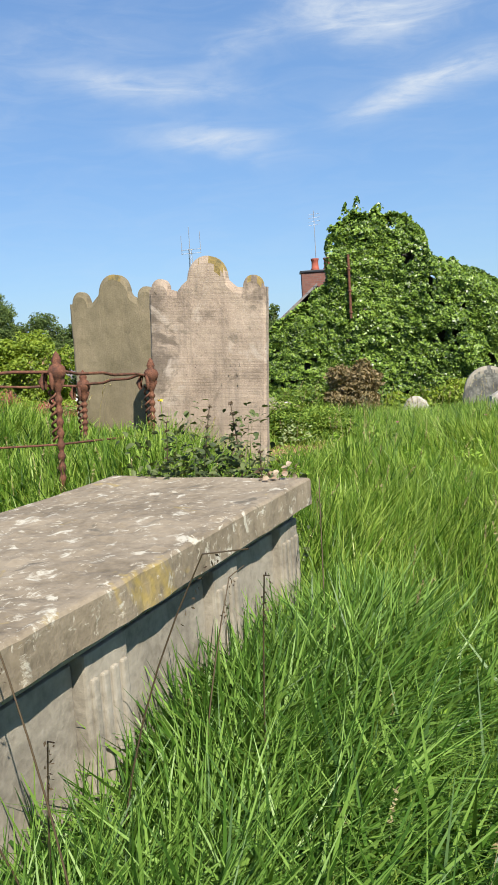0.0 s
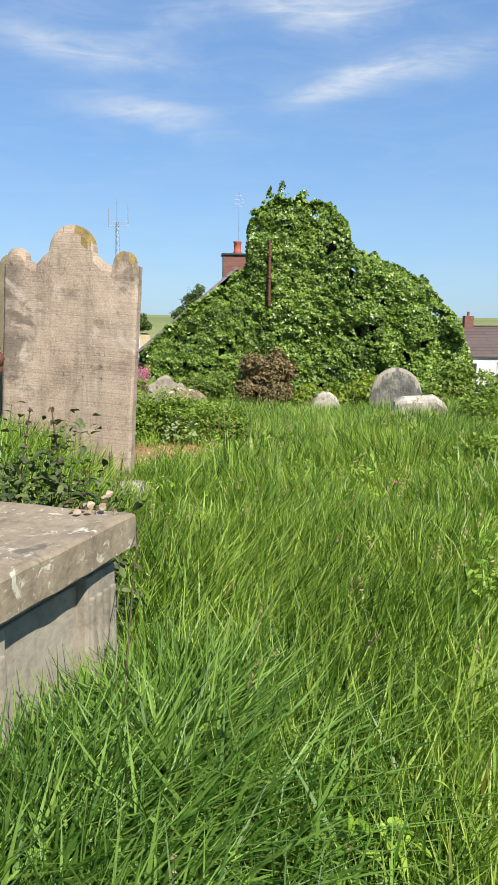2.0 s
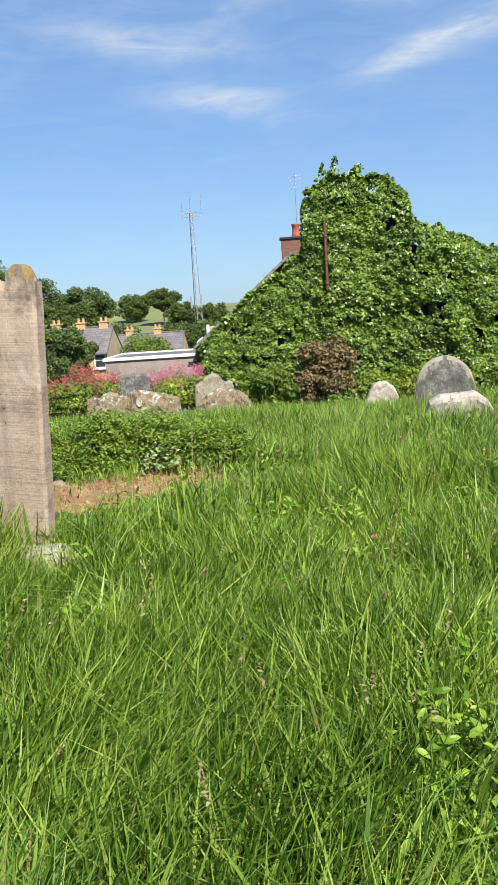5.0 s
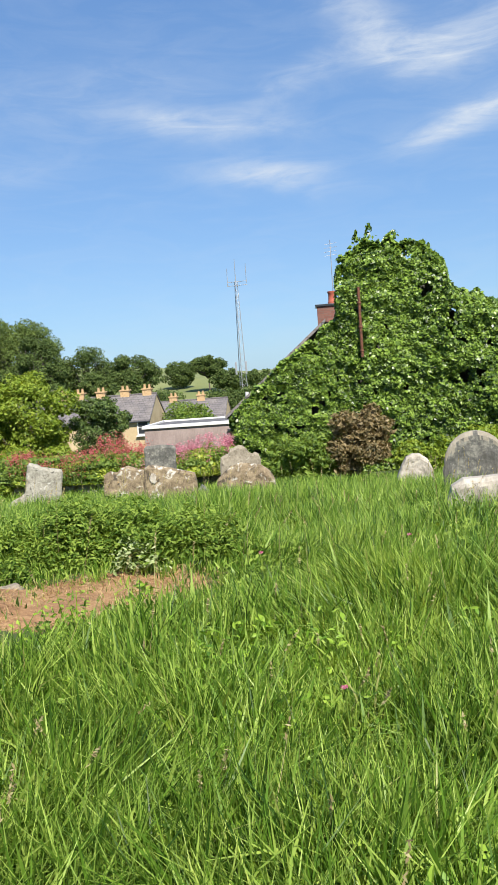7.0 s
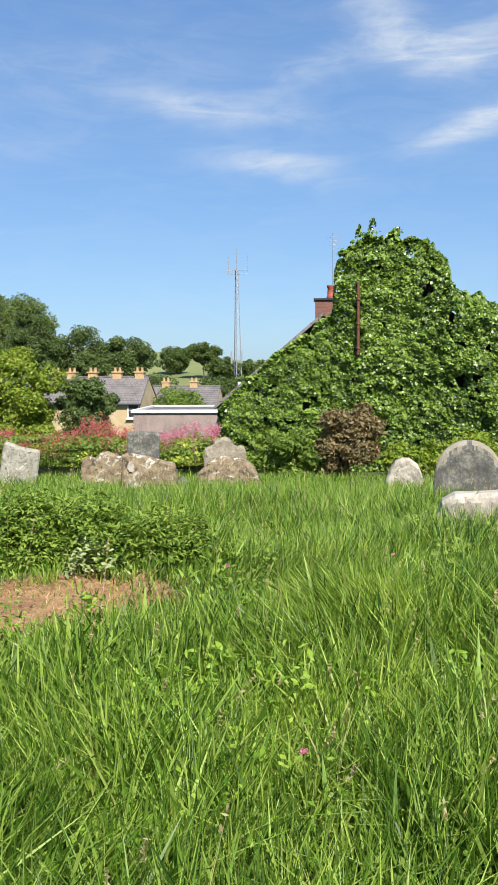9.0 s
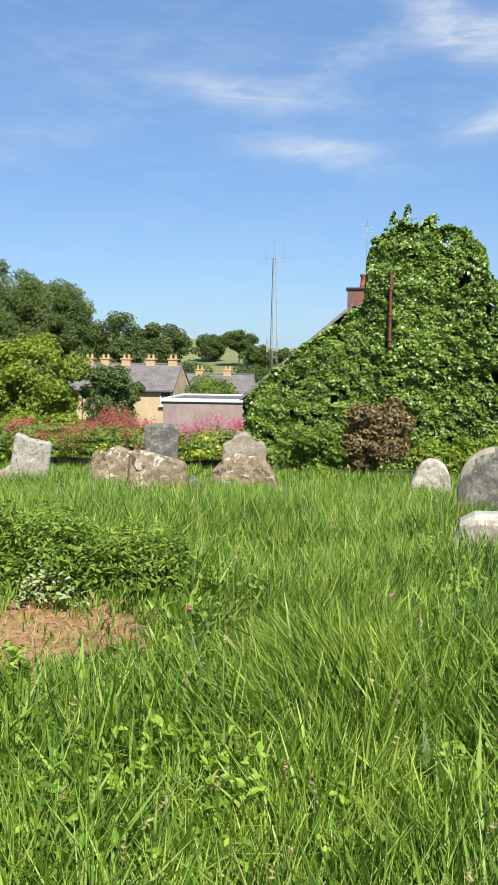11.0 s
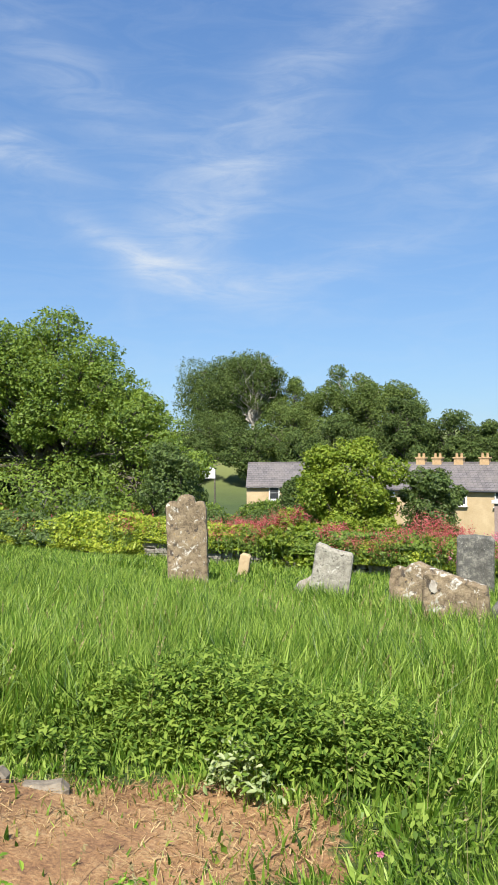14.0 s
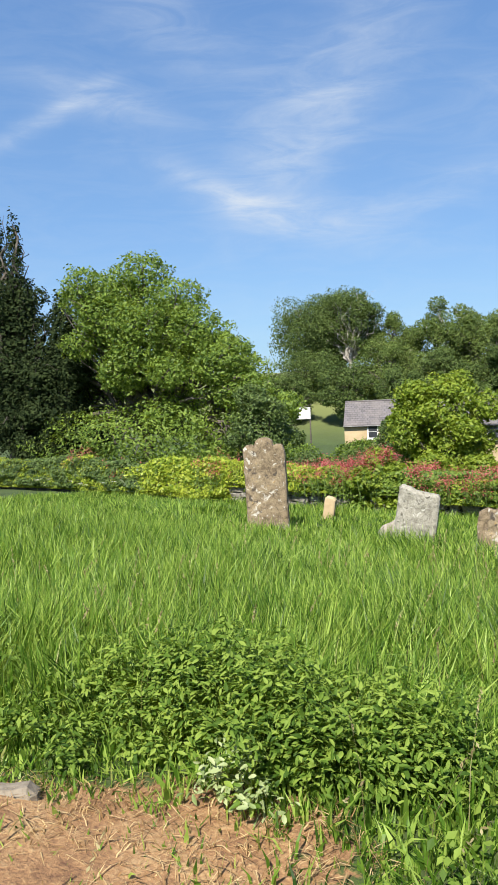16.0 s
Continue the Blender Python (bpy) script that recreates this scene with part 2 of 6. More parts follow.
M_DARK = solid("dark_opening", [(0.3, (0.02, 0.022, 0.025)), (0.7, (0.045, 0.048, 0.055))], 3, 0.3, 0.05)
M_TERRACOTTA = solid("terracotta", [(0.3, (0.26, 0.06, 0.035)), (0.7, (0.38, 0.10, 0.06))], 9, 0.8, 0.3)
M_BUFF = solid("buff_clay", [(0.3, (0.34, 0.22, 0.11)), (0.7, (0.5, 0.35, 0.19))], 5, 0.85, 0.3)
M_GALV = solid("galvanised_steel", [(0.3, (0.24, 0.25, 0.27)), (0.7, (0.42, 0.43, 0.45))], 5, 0.5, 0.1, metal=0.6)
M_BARK = solid("grey_bark", [(0.3, (0.05, 0.042, 0.034)), (0.6, (0.13, 0.11, 0.09)), (0.85, (0.24, 0.21, 0.175))], 6, 0.95, 1.0, 40, 0.03)
M_BARK_PALE = solid("pale_bark", [(0.3, (0.28, 0.25, 0.21)), (0.7, (0.50, 0.47, 0.42))], 2, 0.95, 0.8, 20, 0.03)
# boundary wall mortar; on the ivy gable, shade as colour
M_MORTAR_GAP_SHADE = solid("earth_mortar_and_gap_shade", [(0.3, (0.035, 0.032, 0.025)), (0.7, (0.10, 0.095, 0.08))], 6, 0.95, 0.8)
M_ROOF = rows_of("slate_roof", [(0.115, 0.105, 0.105), (0.165, 0.15, 0.15), (0.21, 0.185, 0.165)], 0.18, 0.3)
M_ROOF_BROWN = rows_of("brown_tiles", [(0.07, 0.048, 0.042), (0.095, 0.064, 0.054), (0.06, 0.045, 0.04)], 0.26, 3.0)
M_BRICK = rows_of("red_brick", [(0.14, 0.05, 0.033), (0.19, 0.075, 0.05), (0.09, 0.045, 0.035)], 0.075, 0.225, mortar=(0.13, 0.1, 0.085))

M_GRASS = leafy("meadow_grass", (0.022, 0.062, 0.006), (0.116, 0.228, 0.023), (0.36, 0.485, 0.10), 0.42, 0.45, 2.2, dry=((0.36, 0.33, 0.14), 0.015), spread_out=(0.29, 0.6, 0.96))
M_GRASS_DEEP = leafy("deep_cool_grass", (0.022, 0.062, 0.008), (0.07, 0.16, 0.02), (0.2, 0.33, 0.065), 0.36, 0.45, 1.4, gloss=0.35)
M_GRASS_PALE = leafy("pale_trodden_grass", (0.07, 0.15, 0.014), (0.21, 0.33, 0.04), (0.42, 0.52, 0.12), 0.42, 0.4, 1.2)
M_STRAW = leafy("dry_straw", (0.15, 0.08, 0.035), (0.3, 0.185, 0.08), (0.5, 0.38, 0.2), 0.2, 0.7, 2.0)
M_SEED = leafy("seed_heads", (0.14, 0.11, 0.05), (0.25, 0.2, 0.09), (0.38, 0.33, 0.17), 0.3, 0.7, 2.0)
M_NETTLE = leafy("nettle_leaves", (0.04, 0.09, 0.011), (0.115, 0.2, 0.026), (0.26, 0.36, 0.065), 0.42, 0.6, 2.0, gloss=0.2)
M_PALE_LEAF = leafy("pale_leaves", (0.15, 0.22, 0.07), (0.24, 0.31, 0.12), (0.38, 0.44, 0.22), 0.3, 0.6, 2.0)
M_BROAD = leafy("broad_leaves", (0.08, 0.18, 0.018), (0.165, 0.3, 0.026), (0.31, 0.45, 0.055), 0.4, 0.45, 2.0)
M_FIGWORT = leafy("dark_weed", (0.035, 0.05, 0.02), (0.06, 0.085, 0.03), (0.12, 0.15, 0.05), 0.25, 0.6, 2.0)
M_BRACT = leafy("purple_bracts", (0.04, 0.03, 0.018), (0.075, 0.052, 0.03), (0.12, 0.085, 0.05), 0.25, 0.6, 2.0)
M_IVY = leafy("ivy_leaves", (0.016, 0.04, 0.006), (0.066, 0.125, 0.014), (0.22, 0.33, 0.05), 0.25, 0.38, 0.8, gloss=0.5)
M_ASH = leafy("ash_leaves", (0.05, 0.10, 0.016), (0.115, 0.19, 0.028), (0.21, 0.3, 0.05), 0.4, 0.5, 0.35)
M_BUSH = leafy("bright_shrub_leaves", (0.07, 0.125, 0.010), (0.155, 0.235, 0.02), (0.28, 0.36, 0.05), 0.42, 0.5, 0.6)
M_SHRUB = leafy("dark_shrub_leaves", (0.032, 0.062, 0.016), (0.07, 0.115, 0.028), (0.13, 0.19, 0.05), 0.3, 0.5, 0.7)
M_YEW = leafy("yew_needles", (0.010, 0.018, 0.007), (0.02, 0.033, 0.012), (0.04, 0.058, 0.02), 0.12, 0.8, 0.6, gloss=0.08)
M_HEDGE = leafy("golden_hedge_leaves", (0.075, 0.14, 0.012), (0.19, 0.27, 0.02), (0.36, 0.42, 0.05), 0.35, 0.45, 0.8)
M_RED_BUSH = leafy("bronze_leaves", (0.06, 0.058, 0.022), (0.14, 0.11, 0.045), (0.26, 0.2, 0.1), 0.3, 0.5, 2.5)
M_WOOD = leafy("woodland_leaves", (0.034, 0.062, 0.018), (0.066, 0.106, 0.03), (0.122, 0.17, 0.048), 0.27, 0.7, 0.12, gloss=0.15)
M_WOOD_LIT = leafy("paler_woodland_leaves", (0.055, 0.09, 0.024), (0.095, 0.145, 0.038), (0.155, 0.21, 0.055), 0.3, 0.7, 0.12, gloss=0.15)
M_RED = leafy("red_valerian_flowers", (0.22, 0.03, 0.035), (0.38, 0.07, 0.075), (0.52, 0.17, 0.17), 0.35, 0.6, 1.0)
M_PINK = leafy("pink_valerian_flowers", (0.3, 0.07, 0.12), (0.46, 0.13, 0.21), (0.58, 0.26, 0.35), 0.35, 0.6, 1.0)
M_WHITE_FL = leafy("white_petals", (0.55, 0.55, 0.45), (0.72, 0.72, 0.64), (0.82, 0.82, 0.76), 0.3, 0.6, 1.0)
M_YELLOW_FL = leafy("yellow_petals", (0.55, 0.42, 0.02), (0.7, 0.55, 0.03), (0.8, 0.66, 0.06), 0.3, 0.6, 1.0)
M_DEAD = leafy("withered_petals", (0.12, 0.08, 0.05), (0.3, 0.21, 0.14), (0.5, 0.4, 0.3), 0.3, 0.7, 1.0)


def ground_material():
    m, N, out = material("turf_and_soil")
    p = where(N)
    a, b_, fine = N.noise(p, 0.35, 5, 0.6), N.noise(p, 5, 6, 0.65), N.noise(p, 60, 5, 0.65)
    turf = N.ramp(N.math("ADD", N.math("MULTIPLY", a, 0.5), N.math("MULTIPLY", b_, 0.5)),
                  [(0.3, (0.025, 0.04, 0.01)), (0.55, (0.05, 0.08, 0.015)), (0.75, (0.09, 0.12, 0.028))])
    soil = N.ramp(N.math("ADD", N.math("MULTIPLY", b_, 0.5), N.math("MULTIPLY", fine, 0.5)),
                  [(0.34, (0.12, 0.055, 0.028)), (0.5, (0.28, 0.155, 0.07)), (0.66, (0.44, 0.3, 0.15))])
    sep = N.tree.nodes.new("ShaderNodeSeparateXYZ")
    N.put(sep.inputs[0], p)
    # worn bare patch beside the headstone
    du, dv = N.math("SUBTRACT", sep.outputs[0], PATCH[0]), N.math("SUBTRACT", sep.outputs[1], PATCH[1])
    c, s = math.cos(PATCH[4]), math.sin(PATCH[4])
    u = N.math("DIVIDE", N.math("ADD", N.math("MULTIPLY", du, c), N.math("MULTIPLY", dv, s)), PATCH[2])
    v = N.math("DIVIDE", N.math("SUBTRACT", N.math("MULTIPLY", dv, c), N.math("MULTIPLY", du, s)), PATCH[3])
    r = N.math("ADD", N.math("ADD", N.math("MULTIPLY", u, u), N.math("MULTIPLY", v, v)), N.math("MULTIPLY", N.math("SUBTRACT", b_, 0.5), 2.2))
    bare = N.ramp(r, [(0.85, (1, 1, 1)), (1.0, (0, 0, 0))])
    far = N.ramp(N.math("DIVIDE", sep.outputs[1], 400.0), [(0.22, (0, 0, 0)), (0.28, (1, 1, 1))])
    field = N.ramp(N.noise(p, 0.05, 4), [(0.35, (0.12, 0.145, 0.042)), (0.65, (0.18, 0.2, 0.065))])
    col = N.mix(bare, N.mix(far, turf, field), soil)
    b = N.add("ShaderNodeBsdfPrincipled", Base_Color=col, Roughness=0.95)
    bn = N.add("ShaderNodeBump", Strength=0.8, Distance=0.03, Height=N.math("ADD", b_, N.math("MULTIPLY", fine, 0.4)))
    N.put(b.inputs["Normal"], bn.outputs[0])
    N.put(out.inputs[0], b.outputs[0])
    return m


PATCH = (0.05, 6.88, 1.05, 0.48, 0.70)
M_GROUND = ground_material()

# ---- mesh helpers ----
rng = np.random.default_rng(7)


def np_mesh(name, verts, faces, mats=(), index=None, smooth=False):
    """A mesh from an array of places and an array of equal-sided faces."""
    me = bpy.data.meshes.new(name)
    verts, faces = np.asarray(verts, np.float32), np.asarray(faces, np.int32)
    k = faces.shape[1]
    me.vertices.add(len(verts))
    me.vertices.foreach_set("co", verts.ravel())
    me.loops.add(faces.size)
    me.loops.foreach_set("vertex_index", faces.ravel())
    me.polygons.add(len(faces))
    me.polygons.foreach_set("loop_start", np.arange(0, faces.size, k, dtype=np.int32))
    for m in mats:
        me.materials.append(m)
    if index is not None:
        me.polygons.foreach_set("material_index", np.asarray(index, np.int32))
    me.polygons.foreach_set("use_smooth", np.full(len(faces), smooth, bool))
    me.update(calc_edges=True)
    return me


def bm_mesh(name, bm, mats=(), smooth=False):
    me = bpy.data.meshes.new(name)
    bmesh.ops.recalc_face_normals(bm, faces=bm.faces)
    for f in bm.faces:
        f.smooth = smooth
    bm.to_mesh(me)
    bm.free()
    for m in mats:
        me.materials.append(m)
    return me


def part(name, mesh, parent, label="", m=None):
    ob = new(name, mesh)
    ob.parent = parent
    if m is not None:
        ob.matrix_basis = m
    if label:
        ob["label"] = label
    return ob


def thing(name, label, category, m, group="", kind="", data=None):
    ob = new(name, data)
    ob.matrix_basis = m
    return tagged(ob, label, category, group, kind)


def box_bm(sx, sy, sz, at=(0, 0, 0), bevel=0.0, bm=None, turn=None):
    """A box whose base stands at `at`, with softened edges."""
    own = bmesh.new()
    bmesh.ops.create_cube(own, size=1.0)
    bmesh.ops.scale(own, vec=(sx, sy, sz), verts=own.verts)
    if bevel:
        bmesh.ops.bevel(own, geom=own.edges[:], offset=bevel, segments=2, affect="EDGES", profile=0.6)
    if turn is not None:
        bmesh.ops.transform(own, matrix=turn, verts=own.verts)
    bmesh.ops.translate(own, vec=(at[0], at[1], at[2] + sz / 2), verts=own.verts)
    if bm is None:
        return own
    tmp = bpy.data.meshes.new("tmp")
    own.to_mesh(tmp)
    own.free()
    bm.from_mesh(tmp)
    bpy.data.meshes.remove(tmp)
    return bm


def tube_arrays(points, radii, sides=8, start=0, cap=True):
    """Rings along a line of points, as places and four-sided faces."""
    points = np.asarray(points, float)
    vs, fs = [], []
    for i, p in enumerate(points):
        d = points[min(i + 1, len(points) - 1)] - points[max(i - 1, 0)]
        d /= np.linalg.norm(d) + 1e-9
        side = np.cross(d, (0.31, 0.17, 0.93) if abs(d[2]) < 0.9 else (1, 0.2, 0))
        side /= np.linalg.norm(side)
        up = np.cross(side, d)
        a = np.linspace(0, 2 * np.pi, sides, endpoint=False)
        vs.append(p + radii[i] * (np.cos(a)[:, None] * side + np.sin(a)[:, None] * up))
    n = len(points)
    for i in range(n - 1):
        for j in range(sides):
            fs.append((start + i * sides + j, start + i * sides + (j + 1) % sides, start + (i + 1) * sides + (j + 1) % sides, start + (i + 1) * sides + j))
    return np.concatenate(vs), fs


def tubes_mesh(name, lines, mat, sides=8):
    vs, fs, at = [], [], 0
    for pts, rad in lines:
        v, f = tube_arrays(pts, rad, sides, at)
        vs.append(v)
        fs += f
        at += len(v)
    return np_mesh(name, np.concatenate(vs), fs, [mat], smooth=True)


def lathe_mesh(name, profile, mat, sides=14):
    return tubes_mesh(name, [([(0.0005 * i, 0, z) for i, (z, r) in enumerate(profile)], [r for z, r in profile])], mat, sides)


def leaves(centres, normals, length, width, droop=0.25, spread=0.6):
    """One folded leaf at each centre: places and faces. length and width may be arrays."""
    n = len(centres)
    nrm = normals + rng.normal(0, spread, (n, 3))
    nrm /= np.linalg.norm(nrm, axis=1, keepdims=True) + 1e-9
    t = np.cross(nrm, rng.normal(0, 1, (n, 3)))
    t /= np.linalg.norm(t, axis=1, keepdims=True) + 1e-9
    s = np.cross(nrm, t)
    ln, wd = np.broadcast_to(length, n)[:, None], np.broadcast_to(width, n)[:, None]
    base = centres - t * ln * 0.5
    tip = centres + t * ln * 0.5 - nrm * ln * droop
    left, right = centres + s * wd * 0.5 - nrm * wd * 0.12 - t * ln * 0.08, centres - s * wd * 0.5 - nrm * wd * 0.12 - t * ln * 0.08
    v = np.stack([base, left, tip, right], 1).reshape(-1, 3)
    f = np.arange(4 * n).reshape(n, 4)
    return v, f


def broad_leaves(centres, normals, length, width, spread=0.5):
    """Larger leaves seen from near: folded along the midrib, arched, with a rounded outline."""
    n = len(centres)
    nrm = normals + rng.normal(0, spread, (n, 3))
    nrm /= np.linalg.norm(nrm, axis=1, keepdims=True) + 1e-9
    t = np.cross(nrm, rng.normal(0, 1, (n, 3)))
    t /= np.linalg.norm(t, axis=1, keepdims=True) + 1e-9
    s = np.cross(nrm, t)
    ln, wd = np.broadcast_to(length, n)[:, None], np.broadcast_to(width, n)[:, None]
    rows = []
    for k, w in ((0.0, 0.12), (0.22, 0.86), (0.5, 1.0), (0.8, 0.62), (1.0, 0.04)):
        mid = centres + t * ln * (k - 0.5) - nrm * ln * 0.32 * (k - 0.4) ** 2
        lift = nrm * wd * 0.14 * w
        wob = 1 + rng.normal(0, 0.12, (n, 1))
        rows.append(np.stack([mid + s * wd * 0.5 * w * wob + lift, mid, mid - s * wd * 0.5 * w * wob + lift], 1))
    v = np.stack(rows, 1).reshape(-1, 3)
    quad = np.array([[3 * j + i, 3 * j + i + 1, 3 * j + i + 4, 3 * j + i + 3] for j in range(4) for i in range(2)])
    return v, (np.arange(n)[:, None, None] * 15 + quad[None]).reshape(-1, 4)


def merge(blocks):
    vs, fs, at = [], [], 0
    for v, f in blocks:
        vs.append(v)
        fs.append(np.asarray(f) + at)
        at += len(v)
    return np.concatenate(vs), np.concatenate(fs)


def blades(x, y, z, height, width, lean_x, lean_y, joints=3):
    """Curved grass blades rooted at x, y, z; lean is how far the tip is carried sideways, as a share of the height."""
    n = len(x)
    turn = rng.uniform(0, np.pi, n)
    sx, sy = np.cos(turn) * width / 2, np.sin(turn) * width / 2
    rows = []
    lean = np.hypot(lean_x, lean_y)
    drop = np.clip(1 - 0.32 * lean ** 2, 0.25, 1)
    for j in range(joints + 1):
        s = j / joints
        cx, cy = x + lean_x * height * s ** 2, y + lean_y * height * s ** 2
        cz = z + height * (s - (1 - drop) * s ** 3)
        w = (1.0, 0.95, 0.66, 0.06)[j] if joints == 3 else (1.0, 0.85, 0.06)[j]
        rows.append(np.stack([np.stack([cx - sx * w, cy - sy * w, cz], 1), np.stack([cx + sx * w, cy + sy * w, cz], 1)], 1))
    v = np.stack(rows, 1).reshape(-1, 3)
    base = np.arange(n)[:, None] * (2 * (joints + 1))
    quad = np.array([[2 * j, 2 * j + 1, 2 * j + 3, 2 * j + 2] for j in range(joints)])
    return v, (base[:, :, None] + quad[None]).reshape(-1, 4)


TABLE = np.random.default_rng(5).uniform(-1, 1, (64, 64))


def lattice(u, v):
    iu, iv = np.floor(u).astype(int), np.floor(v).astype(int)
    fu, fv = u - iu, v - iv
    fu, fv = fu * fu * (3 - 2 * fu), fv * fv * (3 - 2 * fv)
    a, b = TABLE[iu % 64, iv % 64], TABLE[(iu + 1) % 64, iv % 64]
    c, d = TABLE[iu % 64, (iv + 1) % 64], TABLE[(iu + 1) % 64, (iv + 1) % 64]
    return (a * (1 - fu) + b * fu) * (1 - fv) + (c * (1 - fu) + d * fu) * fv


def wave(x, y, s, seed=0.0):
    """Smooth noise of about -1 to 1 over the plan, with features about 3 / s across."""
    x, y = np.asarray(x, float) * s / 2.6 + seed * 7.3, np.asarray(y, float) * s / 2.6 + seed * 3.9
    return np.clip(1.15 * lattice(x + 0.3 * y, y - 0.3 * x) + 0.5 * lattice(2.1 * x - 0.7 * y + 9.4, 2.1 * y + 0.7 * x + 4.2), -1.3, 1.3)


LEVEL_Y = np.array([-3000, -40, 0, 2.0, 4.0, 6.0, 8.0, 9.5, 11, 13, 15, 17, 20, 21.5, 25, 32, 45, 75, 95, 130, 175, 260, 3000.0])
LEVEL_Z = np.array([-0.3, -0.3, -0.22, -0.15, 0.02, 0.12, 0.14, 0.09, -0.04, -0.33, -0.55, -0.72, -0.95, -1.05, -1.4, -2.6, -4.4, -5.2, -4.4, -1.2, 2.6, 4.0, 4.0])


def level(x, y):
    """Height of the ground."""
    x, y = np.asarray(x, float), np.asarray(y, float)
    z = sum(np.interp(y + d, LEVEL_Y, LEVEL_Z) for d in (-0.9, -0.45, 0, 0.45, 0.9)) / 5
    rise = np.clip((-x - 38) / 34, 0, 1) * np.clip((y - 85) / 35, 0, 1)
    mound = np.clip((1.3 - x) / 0.6, 0, 1) * np.clip((y - 5.6) / 0.8, 0, 1) * np.clip((9.0 - y) / 1.0, 0, 1) * np.clip(x + 3, 0, 1)
    plot = np.clip((0.12 - x) / 0.5, 0, 1) * np.clip((y - 4.1) / 0.6, 0, 1) * np.clip((7.2 - y) / 0.8, 0, 1) * np.clip((x + 5) / 2, 0, 1)
    return z + 0.33 * plot + 0.15 * mound + 0.03 * wave(x, y, 1.7, 0.4) * (np.abs(y) < 40) + 5.2 * rise * rise * (3 - 2 * rise)


def spot(x, y, dz=0.0, turn=0.0, lean=0.0, tip=0.0):
    return pose(x, y, float(level(x, y)) + dz, tip, lean, turn)


# ---- ground ----
def grid_lines(near0, near1, step, far):
    out = np.concatenate([-np.geomspace(1, far, 16)[::-1] + near0, np.arange(near0, near1, step), near1 + np.geomspace(0.5, far, 24)])
    return np.unique(np.round(out, 3))


gx, gy = grid_lines(-26, 14, 0.5, 2400), np.unique(np.concatenate([grid_lines(-4, 26, 0.4, 2400), np.arange(26, 260, 6.0)]))
X, Y = np.meshgrid(gx, gy)
quads = np.array([(j * len(gx) + i, j * len(gx) + i + 1, (j + 1) * len(gx) + i + 1, (j + 1) * len(gx) + i) for j in range(len(gy) - 1) for i in range(len(gx) - 1)])
ground = thing("ground", "uneven churchyard turf running out to fields", "ground", Matrix(), kind="structure",
               data=np_mesh("ground", np.stack([X, Y, level(X, Y)], -1).reshape(-1, 3), quads, [M_GROUND], smooth=True))


# ---- gravestones ----
def slab_stone(name, width, thick, outline, mat, rough=0.006, edge=0.012, seed=0, nz=26, nu=44, mat_top=None, top_from=None, sink=0.35):
    """An upright stone: outline is a list of (u, height) along its top edge, u from 0 to 1. Rounded worn edges, uneven faces."""
    us = np.unique(np.concatenate([np.linspace(0, 1, nu), [u for u, h in outline]]))
    ou, oh = np.array(outline).T
    top = np.interp(us, ou, oh)
    r = np.random.default_rng(seed)
    ph = r.uniform(0, 6, 8)

    def rel(x, z, k):
        return rough * (0.8 * wave(x, z, 12, seed + k) + 0.5 * wave(x, z, 34, seed + k * 2) + 0.25 * wave(x, z, 90, seed + k))

    vs = np.linspace(0, 1, nz)
    U, V = np.meshgrid(us, vs)
    Xp, Zp = (U - 0.5) * width, -sink + V * (np.broadcast_to(top, U.shape) + sink)
    d = np.minimum(np.minimum(U * width, (1 - U) * width), (1 - V) * np.broadcast_to(top + sink, U.shape))
    inset = edge * np.clip(1 - d / (edge * 1.6), 0, 1) ** 2
    Xp = Xp + rel(Zp * 0 + Xp * 0.3, Zp, 9) * 0.6 * (np.abs(U - 0.5) > 0.49)
    front = np.stack([Xp, -thick / 2 + inset + rel(Xp, Zp, 0), Zp], -1)
    back = np.stack([Xp, thick / 2 - inset + rel(Xp, Zp, 4), Zp], -1)
    n, k = U.size, len(us)
    verts = np.concatenate([front.reshape(-1, 3), back.reshape(-1, 3)])
    f = []
    for j in range(nz - 1):
        for i in range(k - 1):
            a = j * k + i
            f.append((a, a + 1, a + k + 1, a + k))
            f.append((n + a + 1, n + a, n + a + k, n + a + k + 1))
        a, b = j * k, j * k + k - 1
        f.append((a, a + k, n + a + k, n + a))
        f.append((b + k, b, n + b, n + b + k))
    for i in range(k - 1):
        a = (nz - 1) * k + i
        f.append((a, a + 1, n + a + 1, n + a))
        f.append((i + 1, i, n + i, n + i + 1))
    f = np.array(f)
    idx = None
    mats = [mat]
    if mat_top is not None:
        mid = verts[f].mean(1)
        jag = 0.02 * np.sin(mid[:, 0] * 40 + ph[4]) + 0.015 * np.sin(mid[:, 0] * 95 + ph[5])
        lim = np.interp(mid[:, 0] / width + 0.5, [p[0] for p in top_from], [p[1] for p in top_from])
        idx = (mid[:, 2] > lim + jag).astype(int)
        mats = [mat, mat_top]
    return np_mesh(name, verts, f, mats, idx, smooth=False)


def dome(u0, u1, z0, z1, n=9, power=2.0):
    """Points of a rounded lobe between u0 and u1, from height z0 up to z1."""
    return [(u0 + (u1 - u0) * (0.5 - 0.5 * math.cos(math.pi * i / n)), z0 + (z1 - z0) * math.sin(math.pi * i / n) ** (2 / power)) for i in range(n + 1)]


def upright(label, mesh, x, y, turn, lean=0.0, tip=0.0, group="gravestones", name="headstone"):
    return thing(name, label, "gravestone", spot(x, y, 0, turn, lean, tip), group, data=mesh)


